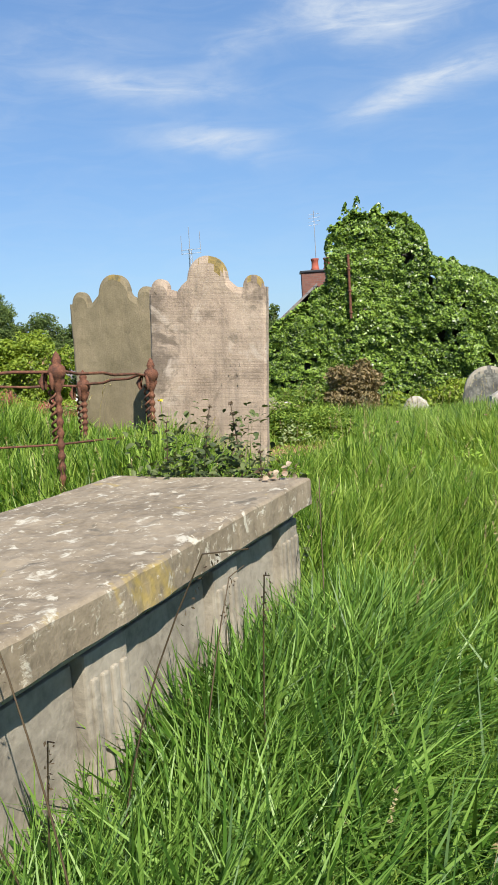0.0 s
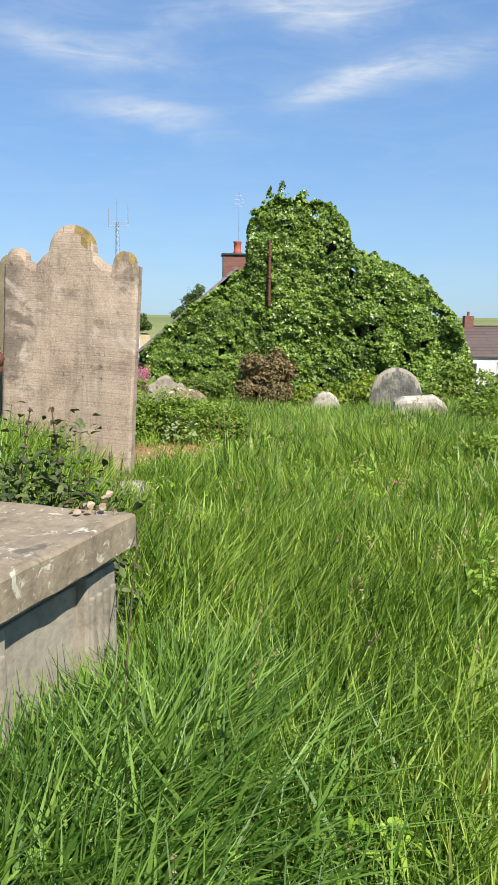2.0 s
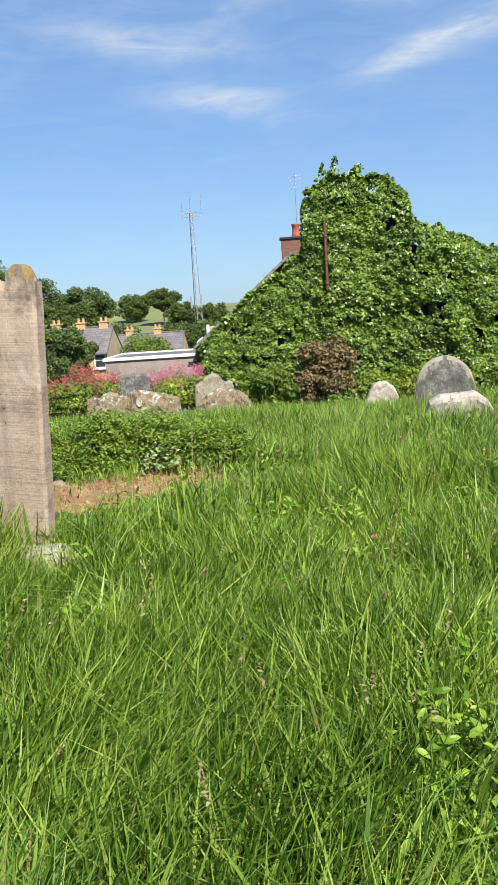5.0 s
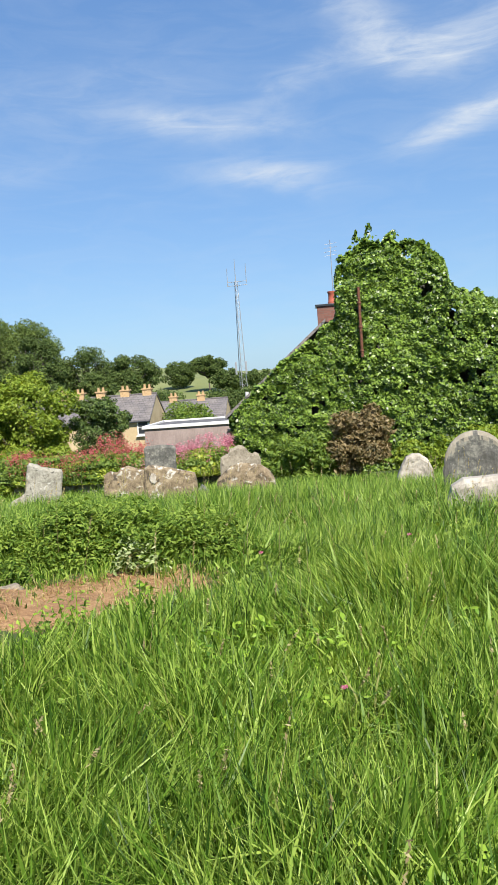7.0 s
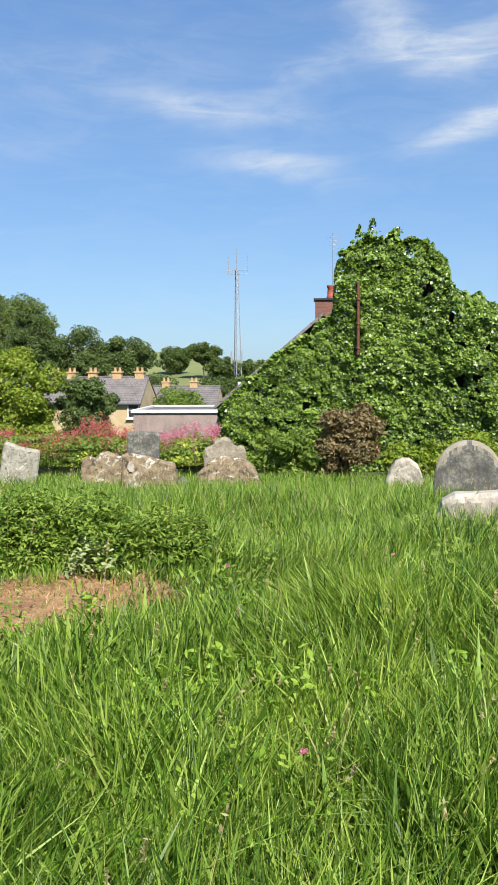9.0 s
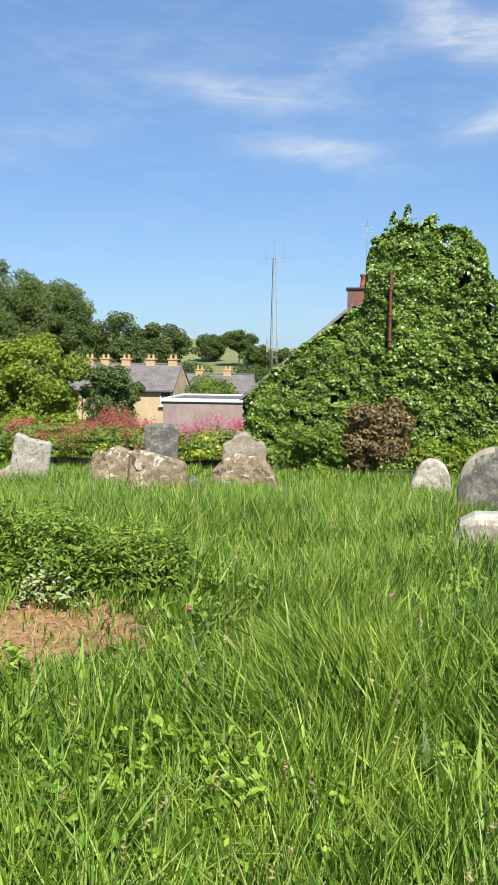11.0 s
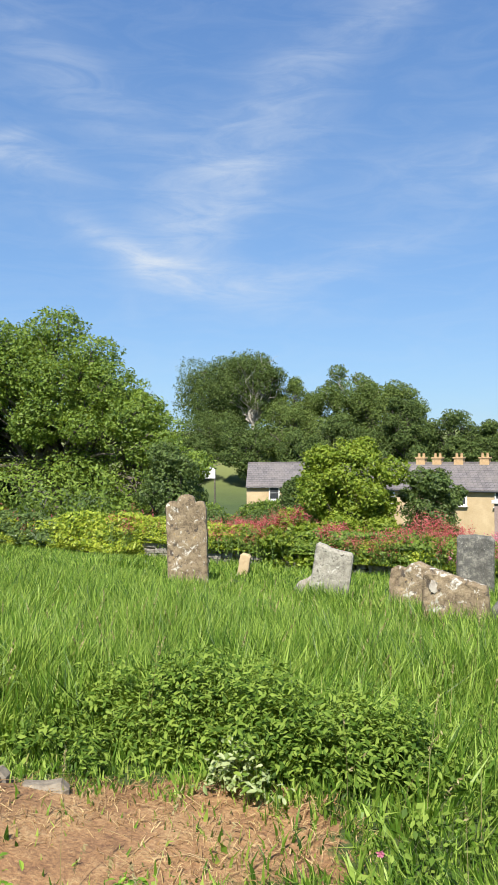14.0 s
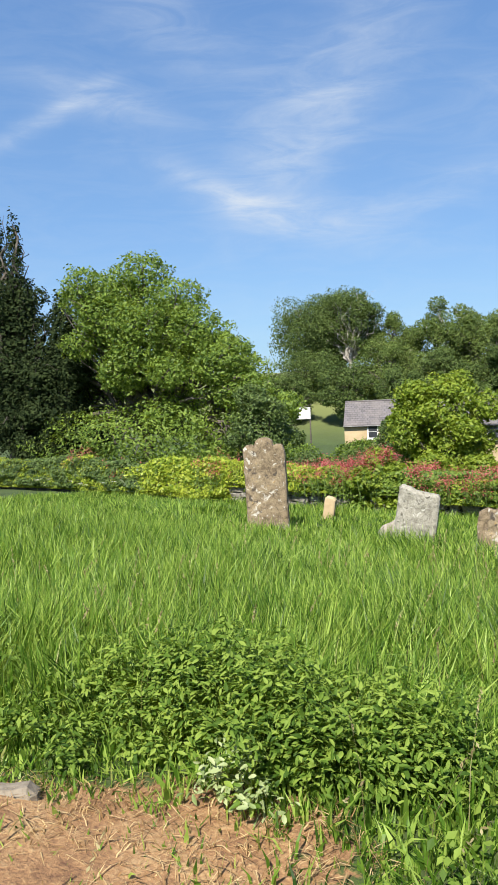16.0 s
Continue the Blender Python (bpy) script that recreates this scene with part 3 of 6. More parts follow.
# two tall shouldered headstones inside the railing
g1 = float(level(-0.153, 5.827))
S = 1.50 - g1
big = [(0, S)] + dome(0.02, 0.17, S, S + 0.065) + [(0.25, S - 0.02), (0.29, S + 0.02), (0.335, S + 0.05)] + dome(0.34, 0.67, S + 0.06, S + 0.20, 13) + [(0.68, S + 0.045), (0.74, S + 0.005), (0.8, S)] + dome(0.81, 0.97, S, S + 0.075) + [(1, S)]
hs_main = upright("tall weathered sandstone headstone with three domed tops and lichen", slab_stone("headstone", 0.785, 0.075, big, M_SAND, 0.0035, 0.012, 1, 40, 60, M_LICHEN, [(0, S + 0.05), (0.3, S + 0.16), (0.5, S + 0.185), (0.58, S + 0.13), (0.66, S + 0.07), (0.75, S + 0.3), (0.8, S + 0.05), (1, S + 0.03)]), -0.208, 5.827, -17, 3.4, 0)
g2 = float(level(-0.9, 6.66))
S2 = 1.55 - g2
big2 = [(0, S2)] + dome(0.03, 0.21, S2, S2 + 0.085) + [(0.27, S2 + 0.0), (0.33, S2 + 0.04)] + dome(0.35, 0.68, S2 + 0.06, S2 + 0.19, 13) + [(0.70, S2 + 0.03), (0.76, S2)] + dome(0.78, 0.96, S2, S2 + 0.085) + [(1, S2)]
upright("tall olive-stained sandstone headstone with three domed tops", slab_stone("headstone", 0.74, 0.085, big2, M_SAND_OLIVE, 0.0035, 0.012, 2, 40, 60, M_LICHEN, [(0, S2 + 0.065), (0.3, S2 + 0.13), (0.5, S2 + 0.165), (0.7, S2 + 0.13), (1, S2 + 0.065)]), -0.9, 6.66, -20, 0.5, 0)

def inscription(stone, z_top, rows, half):
    """Weathered lettering, too worn to read: rows of short shallow bars."""
    r = np.random.default_rng(17)
    for k in range(rows):
        bm, x = bmesh.new(), -half + r.uniform(0, 0.05)
        while x < half:
            w = r.uniform(0.012, 0.03)
            if r.uniform() < 0.4:
                box_bm(0.005, 0.0015, r.uniform(0.014, 0.026), (x, -0.0405, z_top - 0.062 * k), 0, bm)
            x += w + 0.008
        part("inscription_line", bm_mesh("inscription_line", bm, [M_SAND]), stone)["kind"] = "stuff"


inscription(hs_main, S - 0.42, 4, 0.25)

# far row of smaller stones
upright("broken lichened headstone with a stepped peak", slab_stone("headstone", 0.74, 0.13, [(0, 0.62), (0.02, 0.76), (0.12, 0.8), (0.2, 0.82), (0.26, 0.9), (0.36, 0.93), (0.46, 0.97), (0.56, 0.96), (0.66, 0.9), (0.72, 0.83), (0.8, 0.8), (0.86, 0.83), (0.95, 0.8), (1, 0.7)], M_PLAIN, 0.01, 0.025, 3), -0.02, 17.3, 4, 1, 0)
upright("rough hump-backed slab crusted with ochre lichen", slab_stone("headstone", 0.9, 0.2, [(0, 0.3), (0.04, 0.44), (0.14, 0.53), (0.26, 0.62), (0.42, 0.67), (0.6, 0.65), (0.76, 0.62), (0.88, 0.54), (0.96, 0.42), (1, 0.28)], M_MOTTLED, 0.02, 0.045, 23), 0.37, 14.4, -4, 0, -6)
upright("low broken slab with a ragged lichened top", slab_stone("headstone", 0.95, 0.15, [(0, 0.42), (0.03, 0.6), (0.12, 0.65), (0.24, 0.62), (0.3, 0.68), (0.42, 0.72), (0.5, 0.69), (0.66, 0.63), (0.85, 0.58), (1, 0.5)], M_MOTTLED, 0.016, 0.035, 4), -1.44, 15.0, 6, 0, -4)
spotted = upright("low sloping slab with one white lichen patch", slab_stone("headstone", 0.72, 0.13, [(0, 0.52), (0.03, 0.66), (0.12, 0.7), (0.3, 0.68), (0.55, 0.64), (0.8, 0.59), (0.96, 0.56), (1, 0.45)], M_MOTTLED, 0.012, 0.03, 24), -0.53, 13.35, 4, 0, -3)
spot_bm = bmesh.new()
bmesh.ops.create_circle(spot_bm, cap_ends=True, radius=0.055, segments=14)
for k, vert in enumerate(spot_bm.verts):
    vert.co = Vector((vert.co.x * (0.8 + 0.25 * math.sin(k * 2.3)), 0.012 * (k % 2), vert.co.y * (1.25 + 0.2 * math.sin(k * 1.7))))
spot_bm.faces.ensure_lookup_table()
bulk = bmesh.ops.extrude_face_region(spot_bm, geom=list(spot_bm.faces))
bmesh.ops.translate(spot_bm, vec=(0, -0.03, 0), verts=[g for g in bulk["geom"] if isinstance(g, bmesh.types.BMVert)])
part("lichen_patch", bm_mesh("lichen_patch", spot_bm, [M_WHITE_STONE]), spotted, "crusty white lichen", pose(-0.22, -0.06, 0.52))
upright("dark slate splinter leaning in the grass", slab_stone("stone_fragment", 0.3, 0.1, [(0, 0.3), (0.2, 0.4), (0.45, 0.36), (0.75, 0.24), (1, 0.08)], M_SLATE, 0.01, 0.03, 25), -0.12, 13.7, 8, 6, 0, name="stone_fragment")
upright("narrow dark slate headstone with pale streaks", slab_stone("headstone", 0.62, 0.09, [(0, 0.98), (0.05, 1.02), (0.3, 1.03), (0.5, 1.04), (0.92, 1.02), (1, 0.97)], M_SLATE, 0.006, 0.02, 5), -1.73, 18.4, 6, 1, 0)
upright("squat lichened headstone leaning sideways", slab_stone("headstone", 0.6, 0.12, [(0, 0.8), (0.06, 0.84), (0.3, 0.82), (0.38, 0.79), (0.6, 0.78), (0.95, 0.77), (1, 0.72)], M_GREY_STONE, 0.009, 0.025, 6), -3.33, 16.0, 14, 9, 0)
upright("jagged pale lump of broken stone beside a headstone", slab_stone("stone_fragment", 0.4, 0.2, [(0, 0.12), (0.2, 0.24), (0.5, 0.3), (0.8, 0.4), (1, 0.3)], M_WHITE_STONE, 0.02, 0.05, 7), -3.75, 16.1, 10, 4, 0, name="stone_fragment")
upright("tall lichen-streaked headstone with a domed top", slab_stone("headstone", 0.72, 0.13, [(0, 1.36), (0.03, 1.42)] + dome(0.06, 0.27, 1.42, 1.46, 5) + dome(0.3, 0.72, 1.47, 1.57, 9) + dome(0.74, 0.96, 1.41, 1.45, 5) + [(1, 1.32)], M_MOTTLED, 0.008, 0.02, 8), -6.15, 16.25, 22, -1.5, 0)
upright("short cream marker post leaning in the grass", slab_stone("grave_marker", 0.22, 0.12, [(0, 0.42), (0.2, 0.47), (0.8, 0.46), (1, 0.42)], M_CREAM, 0.006, 0.02, 9), -6.5, 18.6, 15, 10, 0, name="grave_marker")
upright("rounded pale boulder-like grave marker", slab_stone("grave_marker", 0.62, 0.2, [(0, 0.1), (0.05, 0.26), (0.14, 0.42), (0.24, 0.54), (0.4, 0.6), (0.6, 0.6), (0.8, 0.52), (0.94, 0.36), (1, 0.15)], M_WHITE_STONE, 0.018, 0.05, 10), 2.96, 16.0, 0, 4, 0, name="grave_marker")
upright("round-topped dark slate headstone with a pale rim", slab_stone("headstone", 0.68, 0.1, [(0, 0.38), (0.02, 0.42)] + dome(0.03, 0.97, 0.42, 0.77, 17) + [(0.98, 0.42), (1, 0.38)], M_SLATE, 0.006, 0.015, 11, mat_top=M_CHEST, top_from=[(0, 0.37), (0.03, 0.4), (0.1, 0.52), (0.25, 0.64), (0.5, 0.745), (0.75, 0.65), (0.9, 0.52), (0.97, 0.4), (1, 0.37)]), 3.1, 11.25, -8, -2, 0)
upright("pale capped kerb block in front of a slate", slab_stone("kerb_block", 0.58, 0.2, [(0, 0.24), (0.05, 0.36), (0.2, 0.41), (0.5, 0.42), (0.7, 0.43), (0.86, 0.36), (0.96, 0.26), (1, 0.16)], M_WHITE_STONE, 0.018, 0.04, 12), 2.74, 8.95, -6, 0, 0, name="kerb_block")
upright("small white block beside a broken stone", slab_stone("stone_fragment", 0.28, 0.2, [(0, 0.2), (0.2, 0.24), (0.8, 0.26), (1, 0.22)], M_WHITE_STONE, 0.012, 0.03, 13), 0.9, 14.1, 0, -6, -10, name="stone_fragment")
upright("leaning cream headstone seen nearly edge-on", slab_stone("headstone", 0.34, 0.2, [(0, 1.2), (0.2, 1.38), (0.5, 1.46), (0.8, 1.42), (1, 1.25)], M_CHEST, 0.008, 0.03, 16), -11.9, 13.9, 40, 8, 0)


# chest tomb: overhanging ledger on panelled sides
def chest_tomb():
    ang = 68.0
    c, s = math.cos(radians(ang)), math.sin(radians(ang))
    length, width, top = 2.0, 0.86, 0.665
    corner = Vector((0.337, 3.63, 0))
    ux, uy = Vector((c, s, 0)), Vector((-s, c, 0))
    mid = corner - ux * length / 2 + uy * width / 2
    g = float(level(mid.x, mid.y)) - 0.06
    tomb = thing("chest_tomb", "weathered stone chest tomb with a thick overhanging ledger slab", "tomb", pose(mid.x, mid.y, g, 0, 0, ang))
    h = top - g
    # ledger: a gently dished, worn slab
    nx, ny = 60, 28
    rim = np.array([0, 0.003, 0.008, 0.016])
    xs = np.concatenate([-length / 2 + rim, np.linspace(-length / 2 + 0.03, length / 2 - 0.03, nx - 8), length / 2 - rim[::-1]])
    ys = np.concatenate([-width / 2 + rim, np.linspace(-width / 2 + 0.03, width / 2 - 0.03, ny - 8), width / 2 - rim[::-1]])
    A, B = np.meshgrid(xs, ys)
    d = np.minimum(np.minimum(A + length / 2, length / 2 - A), np.minimum(B + width / 2, width / 2 - B))
    r = 0.009
    up = h - r * np.clip(1 - d / (1.5 * r), 0, 1) ** 2 + 0.003 * wave(A, B, 14, 1) + 0.0028 * rng.normal(0, 1, A.shape) * (d > 0.02)
    ex = 0.005 * wave(A, B, 30, 2) * (d < 0.02)
    topv = np.stack([A + ex, B + ex, up], -1).reshape(-1, 3)
    botv = np.stack([A + ex, B + ex, h - 0.105 + 0 * A + 0.006 * np.clip(1 - d / 0.01, 0, 1)], -1).reshape(-1, 3)
    n = nx * ny
    f = []
    for j in range(ny - 1):
        for i in range(nx - 1):
            a = j * nx + i
            f += [(a, a + 1, a + nx + 1, a + nx), (n + a + 1, n + a, n + a + nx, n + a + nx + 1)]
    for i in range(nx - 1):
        a, b = i, (ny - 1) * nx + i
        f += [(a + 1, a, n + a, n + a + 1), (b, b + 1, n + b + 1, n + b)]
    for j in range(ny - 1):
        a, b = j * nx, j * nx + nx - 1
        f += [(a, a + nx, n + a + nx, n + a), (b + nx, b, n + b, n + b + nx)]
    part("ledger_slab", np_mesh("ledger_slab", np.concatenate([topv, botv]), f, [M_LEDGER]), tomb, "thick buff ledger slab with ochre lichen")
    inner_l, inner_w, ph = length - 0.16, width - 0.15, h - 0.105
    part("core", bm_mesh("core", box_bm(inner_l - 0.06, inner_w - 0.06, ph, (0, 0, 0.0)), [M_CHEST]), tomb)
    part("plinth", bm_mesh("plinth", box_bm(length - 0.02, width - 0.02, 0.12, (0, 0, -0.02), 0.012), [M_CHEST]), tomb)
    part("cornice", bm_mesh("cornice", box_bm(inner_l + 0.05, inner_w + 0.05, 0.035, (0, 0, ph - 0.035), 0.01), [M_CHEST]), tomb)
    for sy in (-1, 1):
        for px in (-0.62, 0.02, 0.66):
            pan = box_bm(0.5, 0.035, ph - 0.17, (px - 0.02, sy * (inner_w / 2 - 0.025), 0.11), 0.006)
            part("side_panel", bm_mesh("side_panel", pan, [M_CHEST]), tomb)
        for px in (-0.9, -0.3, 0.34, 0.88):
            pil = part("fluted_pilaster", bm_mesh("fluted_pilaster", box_bm(0.17, 0.06, ph - 0.1, (px, sy * (inner_w / 2 - 0.005), 0.06), 0.008), [M_CHEST]), tomb)
            for k in range(4):
                reed = box_bm(0.024, 0.016, ph - 0.2, (px - 0.06 + k * 0.04, sy * (inner_w / 2 + 0.027), 0.1), 0.006)
                part("reed", bm_mesh("reed", reed, [M_CHEST]), pil)
    for sx in (-1, 1):
        part("end_panel", bm_mesh("end_panel", box_bm(0.035, inner_w - 0.12, ph - 0.17, (sx * (inner_l / 2 - 0.015), 0, 0.11), 0.006), [M_CHEST]), tomb)
    return tomb, mid, ang, length, width


tomb, TOMB_MID, TOMB_ANG, TOMB_L, TOMB_W = chest_tomb()

# worn footing at the headstone
foot = slab_stone("footing_stone", 0.34, 0.16, [(0, 0.19), (0.1, 0.24), (0.8, 0.25), (1, 0.2)], M_WHITE_STONE, 0.008, 0.03, 15)
upright("worn buff footing stone at a headstone base", foot, 0.12, 5.66, -17, 0, 0, name="footing_stone")


# low kerb stones along the bare soil
for kx, ky, kw, kt in ((-0.42, 6.98, 0.2, 25), (-0.24, 7.12, 0.19, 40)):
    upright("small flat grey kerb stone edging bare soil", slab_stone("kerb_stone", kw, 0.09, [(0, 0.01), (0.12, 0.035), (0.5, 0.03), (0.85, 0.04), (1, 0.012)], M_PLAIN, 0.008, 0.02, int(50 + 40 * kw), 8, 12, sink=0.1), kx, ky, kt, 3, 0, "kerb stones", "kerb_stone")


# ---- wrought-iron grave railing ----
def railing():
    rail = thing("grave_railing", "rusted wrought-iron grave railing with twisted posts", "railing", Matrix())
    posts = [(-0.86, 4.62, 1.17), (-0.53, 5.508, 1.10), (-1.0, 5.75, 1.05)]
    tops = []
    for x, y, zt in posts:
        g = float(level(x, y)) - 0.08
        prof = []
        for i in range(60):
            z = g + (zt - 0.16 - g) * i / 59
            prof.append((z, 0.016 + 0.005 * math.sin(i * 1.4)))
        for k, (dz, r) in enumerate(((-0.155, 0.02), (-0.14, 0.028), (-0.12, 0.022), (-0.105, 0.036), (-0.075, 0.047), (-0.05, 0.038), (-0.035, 0.02), (-0.02, 0.026), (-0.005, 0.02), (0.012, 0.013), (0.025, 0.003))):
            prof.append((zt + dz, r))
        part("post", lathe_mesh("post", prof, M_RUST, 10), rail, m=pose(x, y, 0))
        twist = []
        for k in (0, math.pi):
            pts = [(x + 0.017 * math.cos(k + i * 0.55), y + 0.017 * math.sin(k + i * 0.55), zt - 0.42 + 0.28 * i / 40) for i in range(41)]
            twist.append((pts, [0.006] * 41))
        part("twisted_strap", tubes_mesh("twisted_strap", twist, M_RUST, 6), rail)
        for k in range(5):
            a = k * 1.25
            drop = [(x + 0.035 * math.cos(a), y + 0.035 * math.sin(a), zt - 0.08), (x + 0.055 * math.cos(a), y + 0.055 * math.sin(a), zt - 0.12), (x + 0.045 * math.cos(a), y + 0.045 * math.sin(a), zt - 0.16)]
            part("scroll", tubes_mesh("scroll", [(drop, [0.01, 0.014, 0.005])], M_RUST, 6), rail)
        tops.append(Vector((x, y, zt - 0.075)))
    runs = [(tops[0], tops[1]), (tops[0], Vector((-2.2, 4.2, 1.15))), (tops[1], tops[2]), (tops[2], Vector((-2.2, 5.4, 1.06)))]
    for a, b in runs:
        n = 8
        pts = [a.lerp(b, i / n) + Vector((0, 0, 0.006 * math.sin(i * 2.1))) for i in range(n + 1)]
        part("top_rail", tubes_mesh("top_rail", [(pts, [0.0085] * (n + 1))], M_RUST, 7), rail)
    low = [(p - Vector((0, 0, 0.36)), q - Vector((0, 0, 0.36))) for p, q in runs[:2]]
    for a, b in low:
        part("lower_rail", tubes_mesh("lower_rail", [([a.lerp(b, i / 6) for i in range(7)], [0.006] * 7)], M_RUST, 6), rail)


railing()


# ---- trees and shrubs ----
def lobe_points(lobes, count, gap=0.35, seed=0):
    """Places and outward ways in an uneven crown made of rounded lobes (x, y, z, rx, ry, rz)."""
    r = np.random.default_rng(seed)
    lobes = np.array(lobes, float)
    vol = (lobes[:, 3] * lobes[:, 4] + lobes[:, 4] * lobes[:, 5] + lobes[:, 3] * lobes[:, 5])
    pick = r.choice(len(lobes), count, p=vol / vol.sum())
    d = r.normal(0, 1, (count, 3))
    d /= np.linalg.norm(d, axis=1, keepdims=True)
    rad = 1 - np.abs(r.normal(0, 0.22, count))
    bump = 1 + 0.16 * np.sin(d[:, 0] * 7 + pick * 1.7) * np.sin(d[:, 1] * 6 + pick) + 0.12 * np.sin(d[:, 2] * 9 + d[:, 0] * 5 + pick * 2.3)
    p = lobes[pick, :3] + d * lobes[pick, 3:] * (rad * bump)[:, None]
    size = lobes[:, 3:].mean()
    k = 4.2 / size
    hole = np.sin(p[:, 0] * k + 1.7 * np.sin(p[:, 2] * k * 0.9)) * np.sin(p[:, 1] * k * 1.1 + 2) * np.sin(p[:, 2] * k * 1.3 + seed)
    keep = hole > -1 + 2 * gap * 0.62 - r.uniform(0, 0.5, count)
    return p[keep], d[keep]


def limb(a, b, r0, r1, sway, seed):
    r = np.random.default_rng(seed)
    a, b = np.array(a, float), np.array(b, float)
    n = 7
    off = r.normal(0, sway, (n + 1, 3)) * np.linalg.norm(b - a) * 0.12
    off[0] = off[-1] = 0
    pts = [a + (b - a) * i / n + off[i] for i in range(n + 1)]
    return pts, list(np.linspace(r0, r1, n + 1))


def tree(name, label, x, y, lobes, count, leaf, mat, bark=M_BARK, trunk=0.3, seed=0, gap=0.35, group="", category="tree", base=None, fork=0.3, droop=0.25, sprays=0):
    """Tapered trunk, a limb into each lobe with side branches, and a crown of single leaves. Lobes are relative to the foot."""
    g = float(level(x, y)) if base is None else base
    t = thing(name, label, category, pose(x, y, g - 0.1), group)
    lines = []
    topmost = max(l[2] + l[5] * 0.4 for l in lobes)
    crotch = np.array((0, 0, topmost * fork))
    lines.append(limb((0, 0, -0.2), crotch, trunk, trunk * 0.72, 0.12, seed))
    for i, l in enumerate(lobes):
        tip = np.array((l[0], l[1], l[2] + l[5] * 0.35))
        main = limb(crotch, tip, trunk * 0.5, trunk * 0.08, 0.35, seed + i + 1)
        lines.append(main)
        for j in range(4):
            st = main[0][3 + j % 4]
            rr = np.random.default_rng(seed * 31 + i * 7 + j)
            dirn = rr.normal(0, 1, 3) * (0.75, 0.75, 0.6)
            lines.append(limb(st, np.array(l[:3]) + dirn * np.array(l[3:]) * 0.75, trunk * 0.16, trunk * 0.03, 0.4, seed + i * 9 + j))
    part("trunk", tubes_mesh("trunk", lines, bark, 7), t)
    p, d = lobe_points(lobes, count, gap, seed)
    size = leaf * np.random.default_rng(seed).uniform(0.6, 1.3, len(p))
    v, f = leaves(p, d * 0.8 + np.array((0, 0, 0.5)), size, size * 0.5, droop)
    crown = part("crown", np_mesh("crown", v, f, [mat]), t)
    crown["kind"] = "stuff"
    return t


def blob(n, cx, cy, cz, rx, ry, rz, r, seed):
    """n lobes of radius about r filling an ellipsoid."""
    q = np.random.default_rng(seed)
    out = [(cx, cy, cz, rx * 0.72, ry * 0.72, rz * 0.72)]
    for i in range(n):
        d = q.normal(0, 1, 3)
        d /= np.linalg.norm(d)
        k = q.uniform(0.62, 0.92)
        s = r * q.uniform(0.7, 1.25)
        out.append((cx + d[0] * rx * k, cy + d[1] * ry * k, cz + d[2] * rz * k, s, s, s * 0.8))
    return out


# large ash beyond the boundary wall, with yews beside it
ash = blob(22, -0.4, 0, 6.2, 3.3, 3.2, 3.1, 0.95, 3) + [(0.2, 0, 8.7, 1.2, 1.2, 0.9), (-1.5, 0, 8.2, 1.1, 1.1, 0.9), (1.9, 0.2, 7.5, 1.2, 1.2, 0.9), (2.9, 0, 6.2, 1.3, 1.4, 1.0), (-3.2, 0, 6.6, 1.4, 1.4, 1.1), (-4.6, 0, 5.2, 1.3, 1.4, 1.2), (4.3, 0, 5.0, 1.2, 1.3, 0.9)] + blob(14, 3.0, 0.5, 4.2, 2.5, 2.5, 2.5, 0.85, 4) + blob(14, -4.2, 0, 3.8, 2.4, 2.4, 2.8, 0.9, 5) + blob(9, 5.2, 0.4, 2.9, 1.4, 1.6, 1.5, 0.6, 6) + [(0, -1.5, 2.0, 5.6, 2.2, 1.6)]
tree("ash_tree", "broad ash tree in full green leaf beyond the wall", -21.2, 28.0, ash, 130000, 0.145, M_ASH, trunk=0.3, seed=11, gap=0.42)
yew = [(dx, 0, top - 0.7 * i, 0.3 + 0.06 * i + (0.35 if i > 3 else 0.0), 0.3 + 0.06 * i + (0.35 if i > 3 else 0.0), 0.9) for dx, top in ((0.75, 10.4), (-0.45, 10.9), (-1.6, 10.6), (-2.8, 11.0)) for i in range(13)] + blob(30, 0.2, 0, 5.0, 2.2, 2.0, 4.2, 0.62, 21)
tree("yew_tree", "tall dark upright yew beside an ash", -26.6, 25.5, yew + [(1.6, 0.2, 3.6, 1.1, 1.1, 2.2), (1.9, 0.2, 5.6, 0.5, 0.5, 1.3)], 64000, 0.16, M_YEW, trunk=0.3, seed=12, gap=0.2, droop=0.1)
tree("yew_tree", "dark spreading yew with a ragged side", -24.0, 26.0, blob(8, 0, 0, 3.0, 1.6, 1.6, 3.2, 0.8, 8) + [(0.3, 0, 6.3, 0.5, 0.5, 1.5)], 26000, 0.16, M_YEW, trunk=0.26, seed=13, gap=0.25, droop=0.1)
tree("yew_tree", "massive dark yew at the churchyard corner", -30.5, 25.0, blob(26, 0, 0, 4.6, 2.6, 2.0, 4.4, 0.8, 22), 36000, 0.16, M_YEW, trunk=0.3, seed=24, gap=0.25, droop=0.1)
tree("elder_shrub", "grey-green shrub growing over the wall", -13.9, 26.0, blob(14, 0, 0, 2.2, 1.3, 1.3, 1.5, 0.5, 9), 22000, 0.11, M_SHRUB, trunk=0.12, seed=14, category="shrub")
